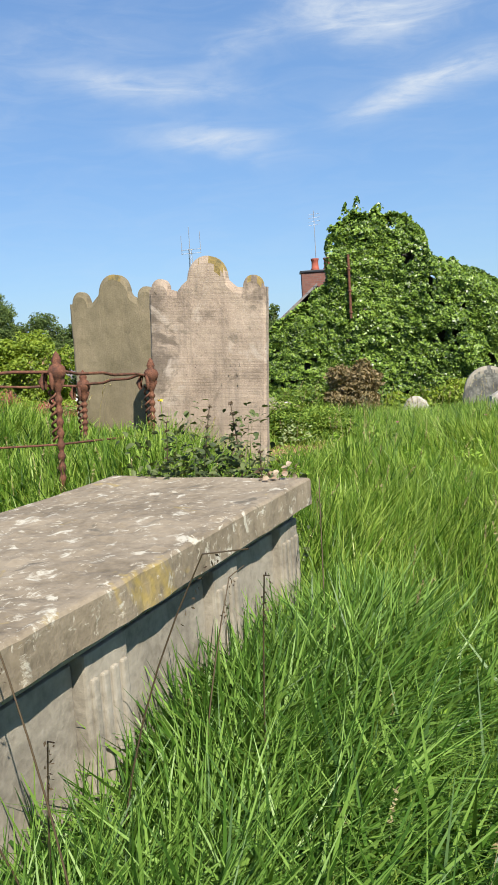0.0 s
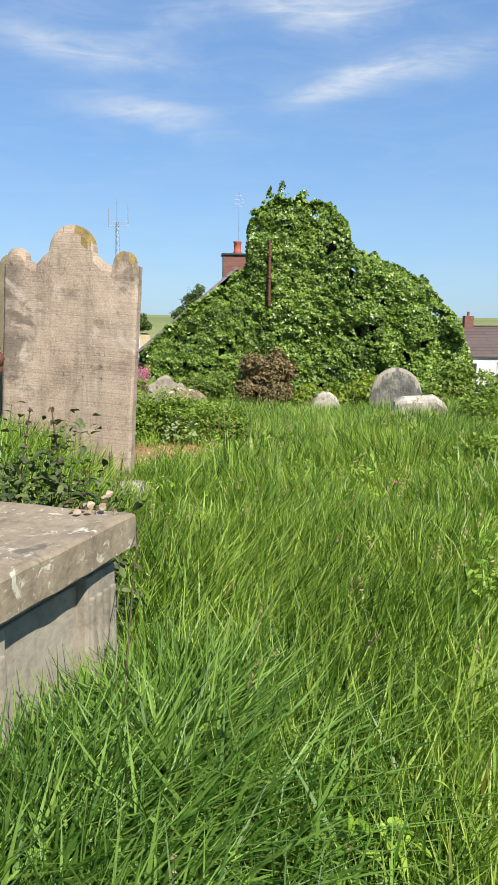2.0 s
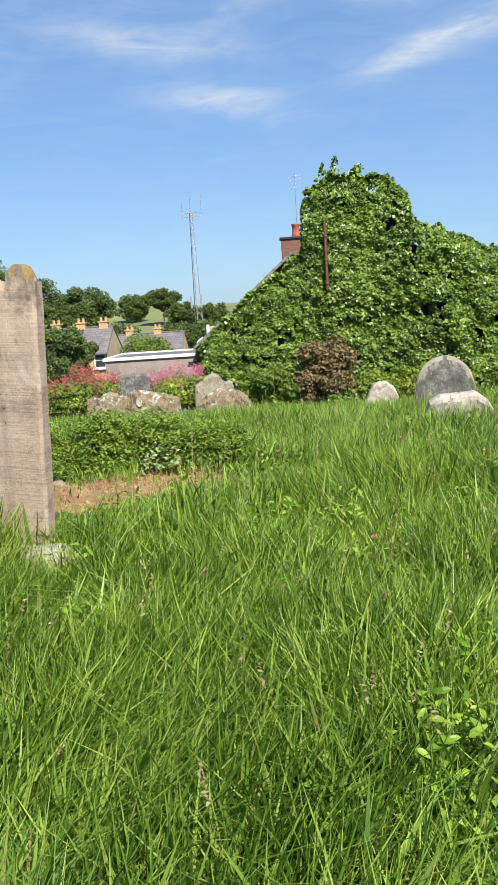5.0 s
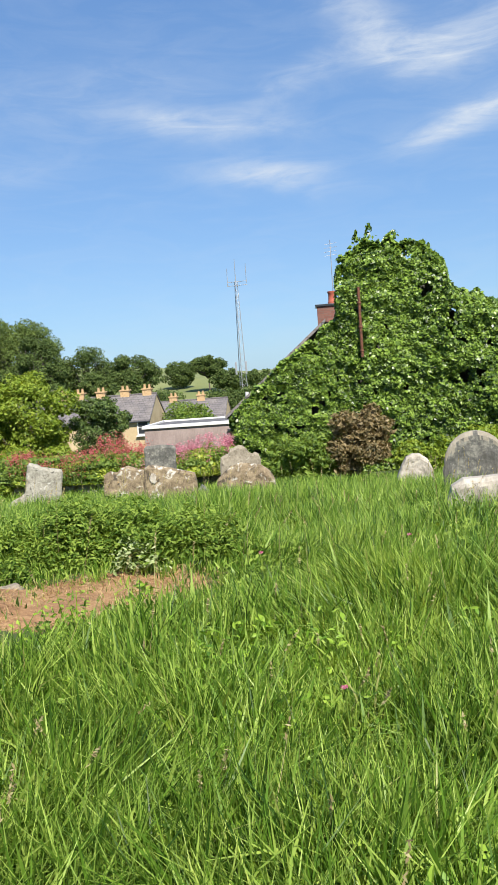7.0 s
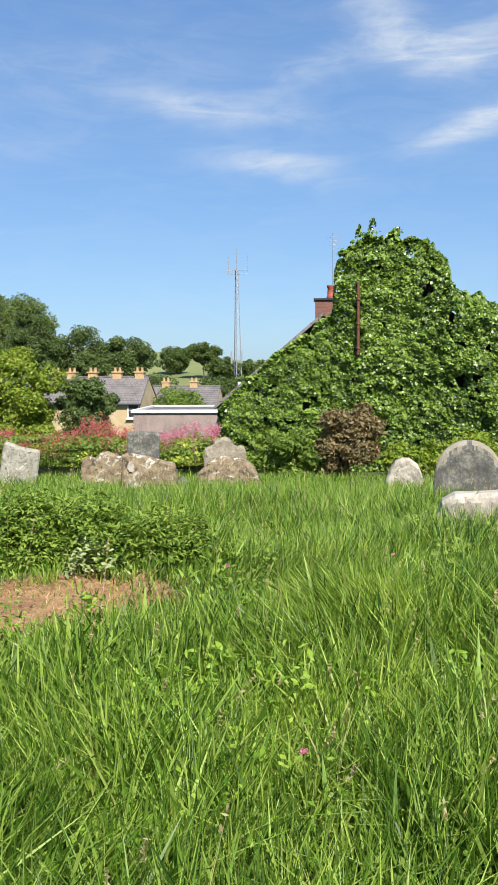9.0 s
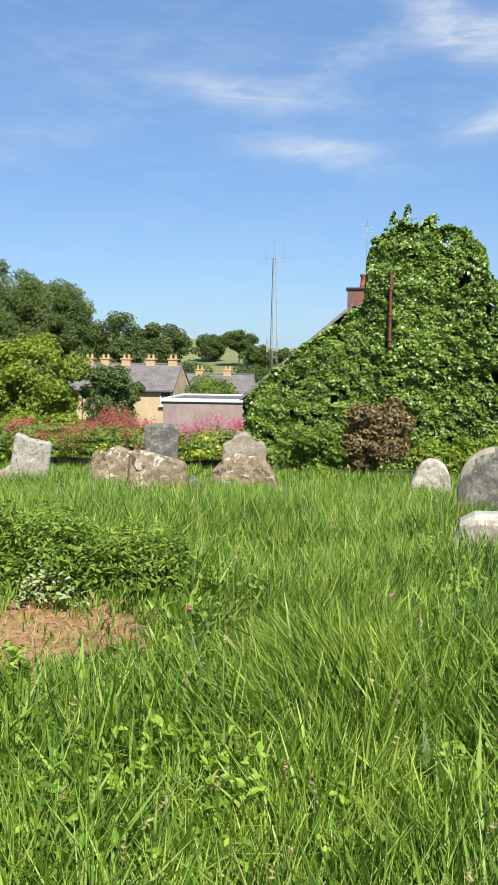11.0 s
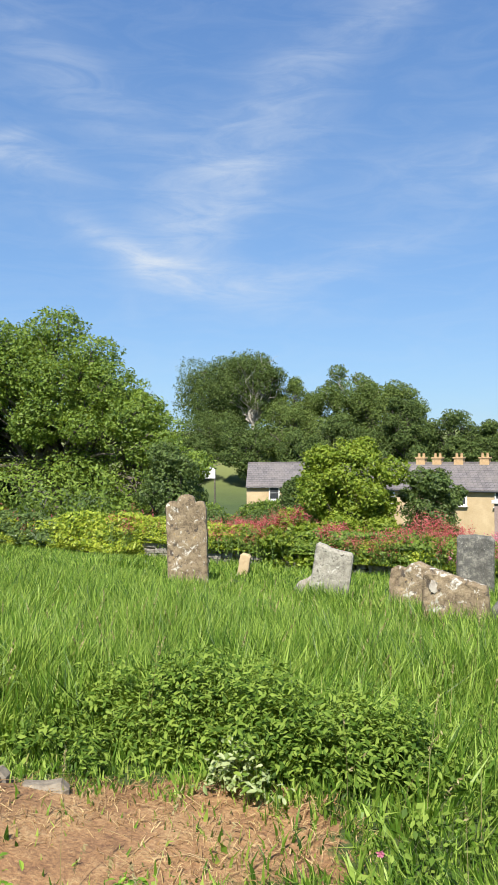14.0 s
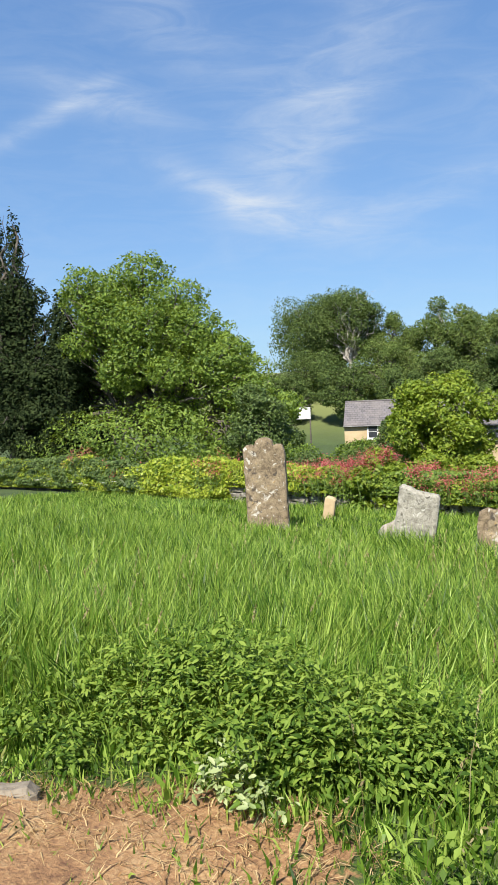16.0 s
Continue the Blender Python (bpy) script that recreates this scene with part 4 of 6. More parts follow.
# shrubs along the wall
tree("sycamore_sapling", "bright green young tree behind the wall", -7.2, 25.4, blob(18, 0, 0, 2.45, 1.4, 1.2, 1.4, 0.45, 10) + blob(10, 0.1, -0.2, 1.2, 1.5, 1.1, 0.9, 0.4, 23), 42000, 0.11, M_BUSH, trunk=0.09, seed=15, gap=0.3)
tree("bright_shrub", "dense bright green shrub overhanging the wall", -6.5, 20.75, blob(8, 0, 0, 0.7, 0.8, 0.6, 0.68, 0.38, 11), 12000, 0.12, M_BUSH, trunk=0.05, seed=16, gap=0.2, category="shrub")
tree("hawthorn_shrub", "dark green hawthorn with white blossom sprays", -5.25, 26.5, blob(14, 0, 0, 1.75, 1.05, 0.9, 1.1, 0.36, 12), 20000, 0.1, M_SHRUB, trunk=0.08, seed=17, category="shrub")
tree("bronze_shrub", "bronze-leaved shrub in front of an ivy wall", 2.2, 21.3, blob(15, 0, 0, 0.95, 0.86, 0.65, 0.86, 0.3, 13), 15000, 0.1, M_RED_BUSH, trunk=0.05, seed=18, gap=0.2, category="shrub")
tree("low_shrub", "low mid-green shrub at the foot of an ivy wall", 0.75, 21.2, blob(9, 0, 0, 0.55, 0.9, 0.6, 0.68, 0.35, 14), 11000, 0.11, M_ASH, trunk=0.04, seed=19, gap=0.2, category="shrub")
tree("low_shrub", "tangled yellow-green shrub at the foot of an ivy wall", 4.4, 21.4, blob(9, 0, 0, 0.45, 1.6, 0.6, 0.6, 0.38, 15), 11000, 0.11, M_BUSH, trunk=0.04, seed=20, gap=0.25, category="shrub")
tree("low_shrub", "tangled green shrub beside a pale stone", 7.6, 20.6, blob(9, 0, 0, 0.6, 1.6, 0.7, 0.85, 0.4, 16), 11000, 0.12, M_ASH, trunk=0.04, seed=21, gap=0.25, category="shrub")


# ---- boundary wall ----
WALL_Y, WALL_X0, WALL_X1 = 20.8, -24.0, -0.6


def boundary_wall():
    wall = thing("wall_north", "low rubble-stone boundary wall overgrown with hedge", "wall", Matrix(), kind="structure")
    n = 60
    xs = np.linspace(WALL_X0, WALL_X1, n)
    vs, fs = [], []
    for i, x in enumerate(xs):
        g = float(level(x, WALL_Y))
        for yy in (WALL_Y - 0.17, WALL_Y + 0.22):
            for z in (g - 0.4, g + 0.5 + 0.03 * math.sin(x * 2.3)):
                vs.append((x, yy, z))
    for i in range(n - 1):
        a, b = 4 * i, 4 * i + 4
        fs += [(a, b, b + 1, a + 1), (a + 2, a + 3, b + 3, b + 2), (a + 1, b + 1, b + 3, a + 3), (a, a + 2, b + 2, b)]
    part("wall_core", np_mesh("wall_core", vs, fs, [M_MORTAR_GAP_SHADE]), wall)
    return wall


wall = boundary_wall()


def strip_points(x0, x1, count, y, depth, z0, z1, seed):
    r = np.random.default_rng(seed)
    x = r.uniform(x0, x1, count)
    k = wave(x, x * 0.3, 2.1, seed) * 0.5 + wave(x, x, 6.0, seed) * 0.25
    a = r.uniform(-0.5, 1.0, count) * math.pi
    rad = 1 - np.abs(r.normal(0, 0.18, count))
    h = (z1 - z0) * (1 + 0.28 * k)
    g = level(x, np.full(count, y))
    yy = y - np.cos(a * 0.5 + 0.2) * depth * rad * (1 + 0.2 * wave(x, a, 5, seed))
    zz = g + z0 + h * (0.5 + 0.5 * np.sin(np.clip(a, -1.57, 1.57))) * rad
    nrm = np.stack([np.zeros(count), -np.cos(a * 0.5), 0.3 + np.abs(np.sin(a))], 1)
    return np.stack([x, yy, zz], 1), nrm


def hedge(name, label, x0, x1, count, z0, z1, mat, leaf, seed, depth=0.45, y=WALL_Y):
    p, nn = strip_points(x0, x1, count, y, depth, z0, z1, seed)
    size = leaf * np.random.default_rng(seed).uniform(0.6, 1.3, len(p))
    v, f = leaves(p, nn, size, size * 0.62, 0.2, 0.5)
    return thing(name, label, "hedge", Matrix(), kind="stuff", data=np_mesh(name, v, f, [mat]))


hedge("golden_hedge", "clipped golden-green hedge hanging over the wall", -22.0, -10.6, 32000, 0.12, 0.95, M_HEDGE, 0.085, 31)
hedge("golden_hedge", "golden-green hedge above bare rubble stone", -10.6, -7.4, 9000, 0.42, 0.95, M_HEDGE, 0.085, 35)
# yew shade on this stretch is painted with the darker leaf material
hedge("dark_hedge", "hedge over the wall, yew shade put into dark green leaves", -24, -13.5, 20000, 0.2, 1.0, M_SHRUB, 0.09, 32, 0.5)
hedge("wall_plants", "mixed green wall plants over rubble stone", -8.4, -0.4, 24000, 0.42, 0.9, M_ASH, 0.095, 33)
hedge("wall_plants", "dense olive-green plants along the wall top", -5.6, -0.6, 14000, 0.3, 0.85, M_HEDGE, 0.08, 34)


def valerian(name, label, x0, x1, stems, z0, z1, mat, seed, y=WALL_Y, depth=0.35):
    """Clumps of flowering stems with small leaves and dense flower heads, each flower a leaf-like petal."""
    r = np.random.default_rng(seed)
    t = thing(name, label, "flowers", Matrix())
    cx = r.uniform(x0, x1, max(4, stems // 26))
    x = np.clip(r.choice(cx, stems) + r.normal(0, 0.22, stems), x0, x1)
    yy = y + r.normal(0, depth, stems)
    g = level(x, np.full(stems, y))
    h = r.uniform(z0, z1, stems) * (0.85 + 0.25 * wave(x, x, 1.9, seed))
    v, f = blades(x, yy, g + 0.35, h - 0.35, 0.014, r.normal(0, 0.2, stems), r.normal(0, 0.2, stems), 2)
    part("stalk", np_mesh("stalk", v, f, [M_SHRUB]), t)["kind"] = "stuff"
    k = 22
    p = np.repeat(np.stack([x, yy, g + h], 1), k, 0) + r.normal(0, 1, (stems * k, 3)) * (0.04, 0.04, 0.065)
    v, f = leaves(p, r.normal(0, 1, p.shape) + (0, -0.4, 0.5), 0.03, 0.026, 0.1, 0.4)
    part("blossom", np_mesh("blossom", v, f, [mat]), t)["kind"] = "stuff"
    q = np.repeat(np.stack([x, yy, g + 0.3], 1), 8, 0)
    q[:, 2] += r.uniform(0, 1, len(q)) * np.repeat(h - 0.4, 8)
    q[:, :2] += r.normal(0, 0.05, (len(q), 2))
    v, f = leaves(q, r.normal(0, 1, q.shape), 0.09, 0.04, 0.2, 0.4)
    part("foliage", np_mesh("foliage", v, f, [M_ASH]), t)["kind"] = "stuff"


valerian("red_valerian", "red valerian flowering along the wall top", -17.5, -9.5, 170, 0.85, 1.2, M_RED, 41)
valerian("red_valerian", "red valerian flowering thickly over the wall", -9.5, -6.4, 470, 0.8, 1.28, M_RED, 42)
valerian("red_valerian", "red valerian in full flower on the wall", -5.6, -2.6, 520, 0.75, 1.25, M_RED, 43)
valerian("pink_valerian", "pink valerian in full flower on the wall", -2.7, -0.6, 360, 0.65, 1.1, M_PINK, 44)


# ---- house smothered in ivy ----
def ivy_house():
    Y0 = 24.0
    house = thing("ivy_house", "slate-roofed house whose gable is smothered in ivy", "house", pose(0, 0, 0))
    base = -1.7
    # gable wall, roof slopes and the stub of an old chimney breast under the ivy
    prof = [(-0.75, base), (8.1, base), (8.1, 0.6), (4.9, 2.85), (4.7, 3.7), (3.4, 4.25), (2.35, 3.8), (2.25, 2.7), (1.6, 2.3), (-0.75, 0.35)]
    bm = bmesh.new()
    fr = [bm.verts.new((x, Y0, z)) for x, z in prof]
    bk = [bm.verts.new((x, Y0 + 0.45, z)) for x, z in prof]
    bm.faces.new(fr)
    bm.faces.new(bk[::-1])
    for i in range(len(prof)):
        j = (i + 1) % len(prof)
        bm.faces.new((fr[i], bk[i], bk[j], fr[j]))
    # near-black wall colour paints the shade seen through gaps in the ivy
    part("gable_wall", bm_mesh("gable_wall", bm, [M_MORTAR_GAP_SHADE]), house)
    bm = bmesh.new()
    # left roof slope, ridge running away from the gable
    a = [(-1.05, Y0 - 0.1, 0.44), (1.75, Y0 - 0.1, 2.8), (1.75, Y0 + 9, 2.8), (-1.05, Y0 + 9, 0.44)]
    lo = [bm.verts.new((x, y, z - 0.09)) for x, y, z in a]
    hi = [bm.verts.new(p) for p in a]
    bm.faces.new(hi)
    bm.faces.new(lo[::-1])
    for i in range(4):
        j = (i + 1) % 4
        bm.faces.new((lo[i], lo[j], hi[j], hi[i]))
    part("roof", bm_mesh("roof", bm, [M_ROOF]), house)
    bm = bmesh.new()
    a = [(1.75, Y0 + 0.46, 2.76), (8.3, Y0 + 0.46, 0.6), (8.3, Y0 + 9, 0.6), (1.75, Y0 + 9, 2.76)]
    lo = [bm.verts.new((x, y, z - 0.09)) for x, y, z in a]
    hi = [bm.verts.new(p) for p in a]
    bm.faces.new(hi)
    bm.faces.new(lo[::-1])
    for i in range(4):
        j = (i + 1) % 4
        bm.faces.new((lo[i], lo[j], hi[j], hi[i]))
    part("roof", bm_mesh("roof", bm, [M_ROOF]), house)
    part("side_wall", bm_mesh("side_wall", box_bm(0.35, 8.4, 2.4, (-0.6, Y0 + 4.66, base)), [M_RENDER_PINK]), house)
    part("side_wall", bm_mesh("side_wall", box_bm(0.35, 8.4, 2.3, (7.9, Y0 + 4.66, base)), [M_RENDER_PINK]), house)
    part("back_wall", bm_mesh("back_wall", box_bm(8.7, 0.35, 2.3, (3.65, Y0 + 8.9, base)), [M_RENDER_PINK]), house)
    ch = part("chimney", bm_mesh("chimney", box_bm(1.3, 0.6, 1.5, (0, 0, 0), 0.015), [M_BRICK]), house, "red brick chimney stack", pose(2.2, 28.9, 2.0))
    part("chimney_cap", bm_mesh("chimney_cap", box_bm(1.4, 0.7, 0.07, (0, 0, 1.5), 0.01), [M_DARK]), ch)
    for px in (-0.15, 0.28):
        part("chimney_pot", lathe_mesh("chimney_pot", [(1.57, 0.13), (1.62, 0.15), (1.66, 0.125), (1.9, 0.115), (1.93, 0.14), (1.98, 0.14)], M_TERRACOTTA, 14), ch, "red clay pot", pose(px, 0, 0))
    part("drainpipe", tubes_mesh("drainpipe", [([(2.62, Y0 - 0.62, 1.72 + 0.22 * i) for i in range(9)], [0.04] * 9)], M_RUST, 8), house, "rusted iron pipe")
    for i in range(3):
        part("pipe_bracket", lathe_mesh("pipe_bracket", [(0, 0.045), (0.01, 0.056), (0.05, 0.056), (0.06, 0.045)], M_RUST, 10), house, m=pose(2.62, Y0 - 0.62, 1.85 + i * 0.6))
    part("aerial", tubes_mesh("aerial", [([(2.1, 28.9, 3.6), (2.1, 28.9, 5.6)], [0.015, 0.012])] + [([(1.9, 28.9, 5.1 + 0.12 * i), (2.3, 28.9, 5.14 + 0.12 * i)], [0.007, 0.007]) for i in range(4)], M_GALV, 5), house)
    # ivy: leaves in bulging clumps over the gable and the old chimney breast
    r = np.random.default_rng(51)
    edge_x = np.array([-0.85, -0.6, 0.2, 1.1, 1.75, 2.02, 2.08, 2.4, 2.9, 3.6, 4.4, 4.8, 4.95, 6.0, 7.1, 7.9, 8.5])
    edge_z = np.array([0.36, 0.7, 1.4, 2.14, 2.62, 2.85, 3.9, 4.35, 4.72, 4.64, 4.45, 3.95, 3.4, 3.0, 2.45, 1.6, 0.3])
    n = 150000
    x = r.uniform(-0.95, 8.6, n)
    top = np.interp(x, edge_x, edge_z) + 0.09 * wave(x, x, 4.5, 2) + 0.07 * wave(x, x * 2, 11, 1)
    z = base + (top - base) * (1 - np.abs(r.normal(0, 0.0, n))) * r.uniform(0, 1, n) ** 0.8
    right = np.clip((x - 3.8) / 3.5, 0, 1)
    breast = np.clip((x - 2.0) / 0.25, 0, 1) * np.clip((z - 0.8) / 0.8, 0, 1)
    bulge = 0.36 + 0.07 * wave(x, z, 3.4, 3) + 0.06 * wave(x, z, 8.0, 5) + 0.06 * wave(x, z, 16.0, 6) + breast * 0.12 + right * (0.42 + 0.34 * wave(x, z, 2.6, 7))
    thick = bulge * np.sqrt(np.clip((top - z) / 0.55, 0.02, 1)) + 0.05
    depth = thick * (1 - np.abs(r.normal(0, 0.13, n)))
    roundoff = np.clip((x + 0.95) / 0.3, 0.1, 1) * np.clip((8.6 - x) / 0.6, 0.1, 1)
    p = np.stack([x, Y0 - depth * roundoff, z], 1)
    eps = 0.05
    sx = wave(x + eps, z, 3.4, 3) - wave(x - eps, z, 3.4, 3) + 0.7 * (wave(x + eps, z, 8.0, 5) - wave(x - eps, z, 8.0, 5))
    sz = wave(x, z + eps, 3.4, 3) - wave(x, z - eps, 3.4, 3) + 0.7 * (wave(x, z + eps, 8.0, 5) - wave(x, z - eps, 8.0, 5))
    nn = np.stack([-sx * 1.2, -np.ones(n), 0.55 - sz * 1.2], 1)
    open_ = wave(x, z, 9.0, 11) + 0.6 * wave(x, z, 22.0, 13) > -0.6 - 0.6 * r.uniform(0, 1, n)
    p, nn = p[open_], nn[open_]
    size = r.uniform(0.055, 0.115, len(p))
    v1, f1 = leaves(p, nn, size, size * 0.85, 0.2, 0.6)
    # crest over the top of the wall and loose sprays
    m = 9000
    x2 = r.uniform(-0.9, 8.5, m)
    t2 = np.interp(x2, edge_x, edge_z) + 0.09 * wave(x2, x2, 4.5, 2) + 0.07 * wave(x2, x2 * 2, 11, 1)
    p2 = np.stack([x2, Y0 + r.uniform(-0.35, 0.6, m), t2 - np.abs(r.normal(0, 0.12, m))], 1)
    v2, f2 = leaves(p2, np.tile((0, -0.4, 1.0), (m, 1)), 0.12, 0.1, 0.2, 0.5)
    sp = []
    for sx0, sz0, hh in ((2.62, 4.55, 0.42), (2.95, 4.75, 0.38), (3.55, 4.7, 0.2), (4.3, 4.4, 0.2), (2.2, 4.2, 0.2), (5.6, 3.1, 0.18), (7.0, 2.4, 0.25)):
        q = r.uniform(0, 1, 46)
        sp.append(np.stack([sx0 + 0.12 * (1 - q) * r.normal(0, 1, 46) + 0.06 * q, Y0 + 0.1 * r.normal(0, 1, 46), sz0 + hh * q], 1))
    sp = np.concatenate(sp)
    v3, f3 = leaves(sp, r.normal(0, 1, sp.shape), 0.1, 0.08, 0.2, 0.4)
    v, f = merge([(v1, f1), (v2, f2), (v3, f3)])
    ivy = part("ivy", np_mesh("ivy", v, f, [M_IVY]), house, "glossy green ivy cladding")
    ivy["kind"] = "stuff"


ivy_house()


# ---- flat-roofed outbuilding, terrace, white house ----
def outbuilding():
    b = thing("outbuilding", "flat-roofed pink-rendered outbuilding with a white coping", "building", pose(-4.5, 42.0, -4.65))
    part("wall", bm_mesh("wall", box_bm(5.9, 5.0, 3.9, (0, 2.5, 0), 0.03), [M_RENDER_PINK]), b)
    part("roof_deck", bm_mesh("roof_deck", box_bm(5.6, 4.7, 0.08, (0, 2.5, 3.9), 0.01), [M_FELT]), b, "grey felted roof deck")
    for cx, cy, sx, sy in ((0, 0.0, 6.1, 0.22), (0, 5.0, 6.1, 0.22), (-2.95, 2.5, 0.2, 4.78), (2.95, 2.5, 0.2, 4.78)):
        part("coping", bm_mesh("coping", box_bm(sx, sy, 0.16, (cx, cy, 3.9), 0.02), [M_WHITE_PAINT]), b, "white painted coping")
    part("vent_pipe", tubes_mesh("vent_pipe", [([(1.75, -0.1, 1.2), (1.75, -0.1, 3.6), (1.7, -0.12, 4.2), (1.9, -0.12, 4.5)], [0.06, 0.06, 0.06, 0.06])], M_DARK, 8), b)
    part("soil_pipe", tubes_mesh("soil_pipe", [([(2.3, 0.4, 4.0), (2.3, 0.4, 5.4)], [0.09, 0.09])], M_WHITE_PAINT, 8), b)
    part("bracket", bm_mesh("bracket", box_bm(0.7, 0.1, 0.1, (1.6, -0.12, 3.55), 0.02), [M_DARK]), b)
    dish = part("satellite_dish", lathe_mesh("satellite_dish", [(0.0, 0.03), (0.02, 0.2), (0.06, 0.38), (0.12, 0.5), (0.13, 0.51), (0.11, 0.49), (0.05, 0.36), (0.03, 0.1)], M_WHITE_PAINT, 22), b, "white satellite dish", pose(2.15, -0.5, 4.3, 70, 0, 40))
    part("feed_arm", tubes_mesh("feed_arm", [([(0, -0.1, 0.05), (0.0, -0.3, 0.3), (0.0, -0.1, 0.55)], [0.02, 0.02, 0.03])], M_DARK, 6), dish)
    part("dish_mast", tubes_mesh("dish_mast", [([(2.15, -0.15, 3.0), (2.15, -0.15, 4.3), (2.15, -0.45, 4.3)], [0.05, 0.05, 0.05])], M_DARK, 7), b)
    part("chimney_block", bm_mesh("chimney_block", box_bm(0.6, 0.5, 1.2, (2.45, 3.0, 4.06), 0.03), [M_CREAM]), b, "cream rendered stack")
    part("cowl", lathe_mesh("cowl", [(4.06, 0.14), (4.3, 0.2), (4.45, 0.2), (4.6, 0.05)], M_WHITE_PAINT, 10), b, "white cowl", pose(1.95, 0.5, 0))


outbuilding()


def sash(parent, x, y, z, w, h):
    fr = part("window", bm_mesh("window", box_bm(w + 0.24, 0.12, h + 0.24, (0, 0, -0.12), 0.015), [M_WHITE_PAINT]), parent, "white sash window", pose(x, y, z))
    for k in (0, 1):
        part("pane", bm_mesh("pane", box_bm(w, 0.03, h / 2 - 0.04, (0, -0.06, 0.02 + k * h / 2), 0.004), [M_DARK]), fr)
    part("sill", bm_mesh("sill", box_bm(w + 0.4, 0.3, 0.09, (0, -0.1, -0.2), 0.015), [M_WHITE_PAINT]), fr)


def gable_roof(parent, x0, x1, y0, depth, eave, ridge, mat, over=0.25):
    bm = bmesh.new()
    ym = y0 + depth / 2
    for ya, sgn in ((y0 - over, 1), (y0 + depth + over, -1)):
        pts = [(x0, ya, eave - 0.08), (x1, ya, eave - 0.08), (x1, ym, ridge), (x0, ym, ridge)]
        hi = [bm.verts.new((x, y, z + 0.1)) for x, y, z in pts]
        lo = [bm.verts.new(p) for p in pts]
        bm.faces.new(hi)
        bm.faces.new(lo[::-1])
        for i in range(4):
            j = (i + 1) % 4
            bm.faces.new((lo[i], lo[j], hi[j], hi[i]))
    part("roof", bm_mesh("roof", bm, [mat]), parent)
    part("ridge_tiles", bm_mesh("ridge_tiles", box_bm(x1 - x0, 0.26, 0.1, ((x0 + x1) / 2, ym, ridge + 0.05), 0.03), [mat]), parent)


def gable_body(parent, x0, x1, y0, depth, ground_z, eave, ridge, mat):
    bm = bmesh.new()
    prof = [(y0, ground_z), (y0 + depth, ground_z), (y0 + depth, eave), (y0 + depth / 2, ridge - 0.05), (y0, eave)]
    a = [bm.verts.new((x0, y, z)) for y, z in prof]
    b = [bm.verts.new((x1, y, z)) for y, z in prof]
    bm.faces.new(a[::-1])
    bm.faces.new(b)
    for i in range(5):
        j = (i + 1) % 5
        bm.faces.new((a[i], a[j], b[j], b[i]))
    part("wall", bm_mesh("wall", bm, [mat]), parent)


def terrace_house(x0, x1, label, windows, stacks, m=Matrix()):
    h = thing("terrace_house", label, "house", m, "terrace houses")
    gable_body(h, x0 + 0.05, x1 - 0.05, 66, 6.5, -6.2, -1.35, 0.65, M_CREAM)
    gable_roof(h, x0, x1, 66, 6.5, -1.3, 0.7, M_ROOF)
    part("gutter", tubes_mesh("gutter", [([(x0, 65.7, -1.4), (x1, 65.7, -1.4)], [0.06, 0.06])], M_DARK, 6), h)
    for wx, wz in windows:
        sash(h, wx, 65.97, wz, 0.75, 1.1)
    for sx in stacks:
        st = part("chimney", bm_mesh("chimney", box_bm(0.75, 0.6, 0.9, (0, 0, 0), 0.02), [M_BUFF]), h, "buff chimney stack", pose(sx, 69.25, 0.22))
        part("chimney_cap", bm_mesh("chimney_cap", box_bm(0.9, 0.75, 0.12, (0, 0, 0.9), 0.02), [M_BUFF]), st)
        for d in (-0.2, 0.2):
            part("chimney_pot", lathe_mesh("chimney_pot", [(1.0, 0.11), (1.06, 0.13), (1.3, 0.1), (1.36, 0.12)], M_BUFF, 10), st, m=pose(d, 0, 0))


terrace_house(-35.7, -28.0, "cream terrace house with a slate roof", [(-33.15, -2.45), (-30.2, -2.45)], [], pose(-35.7, 66, 0, 0, 0, 28) @ pose(35.7, -66, 0))
terrace_house(-27.99, -20.0, "cream terrace house half hidden behind shrubs", [(-26, -2.45), (-22, -2.45)], [-20.4])
terrace_house(-19.99, -12.4, "cream terrace house with buff chimneys and slates", [(-16.15, -2.4), (-13.05, -2.4)], [-19.0, -17.2, -15.1, -13.2])
terrace_house(-14.6, -7.6, "cream terrace house on a lower rear lane", [], [-12.9, -10.2], pose(0, 10, -1.0))


def far_house():
    h = thing("white_house", "whitewashed house with a brown tiled roof", "house", Matrix())
    gable_body(h, 22.4, 36, 66, 6.5, -6.2, -1.3, 1.1, M_WHITEWASH)
    gable_roof(h, 22.2, 36.2, 66, 6.5, -1.25, 1.15, M_ROOF_BROWN, 0.2)
    for wx in (23.7, 26.3, 29.5, 33):
        sash(h, wx, 65.97, -3.1, 0.7, 1.3)
    st = part("chimney", bm_mesh("chimney", box_bm(0.8, 0.6, 1.2, (0, 0, 0), 0.02), [M_BRICK]), h, "red brick chimney", pose(24.3, 69.25, 0.9))
    part("chimney_pot", lathe_mesh("chimney_pot", [(1.2, 0.13), (1.5, 0.11), (1.55, 0.14)], M_TERRACOTTA, 10), st)


far_house()


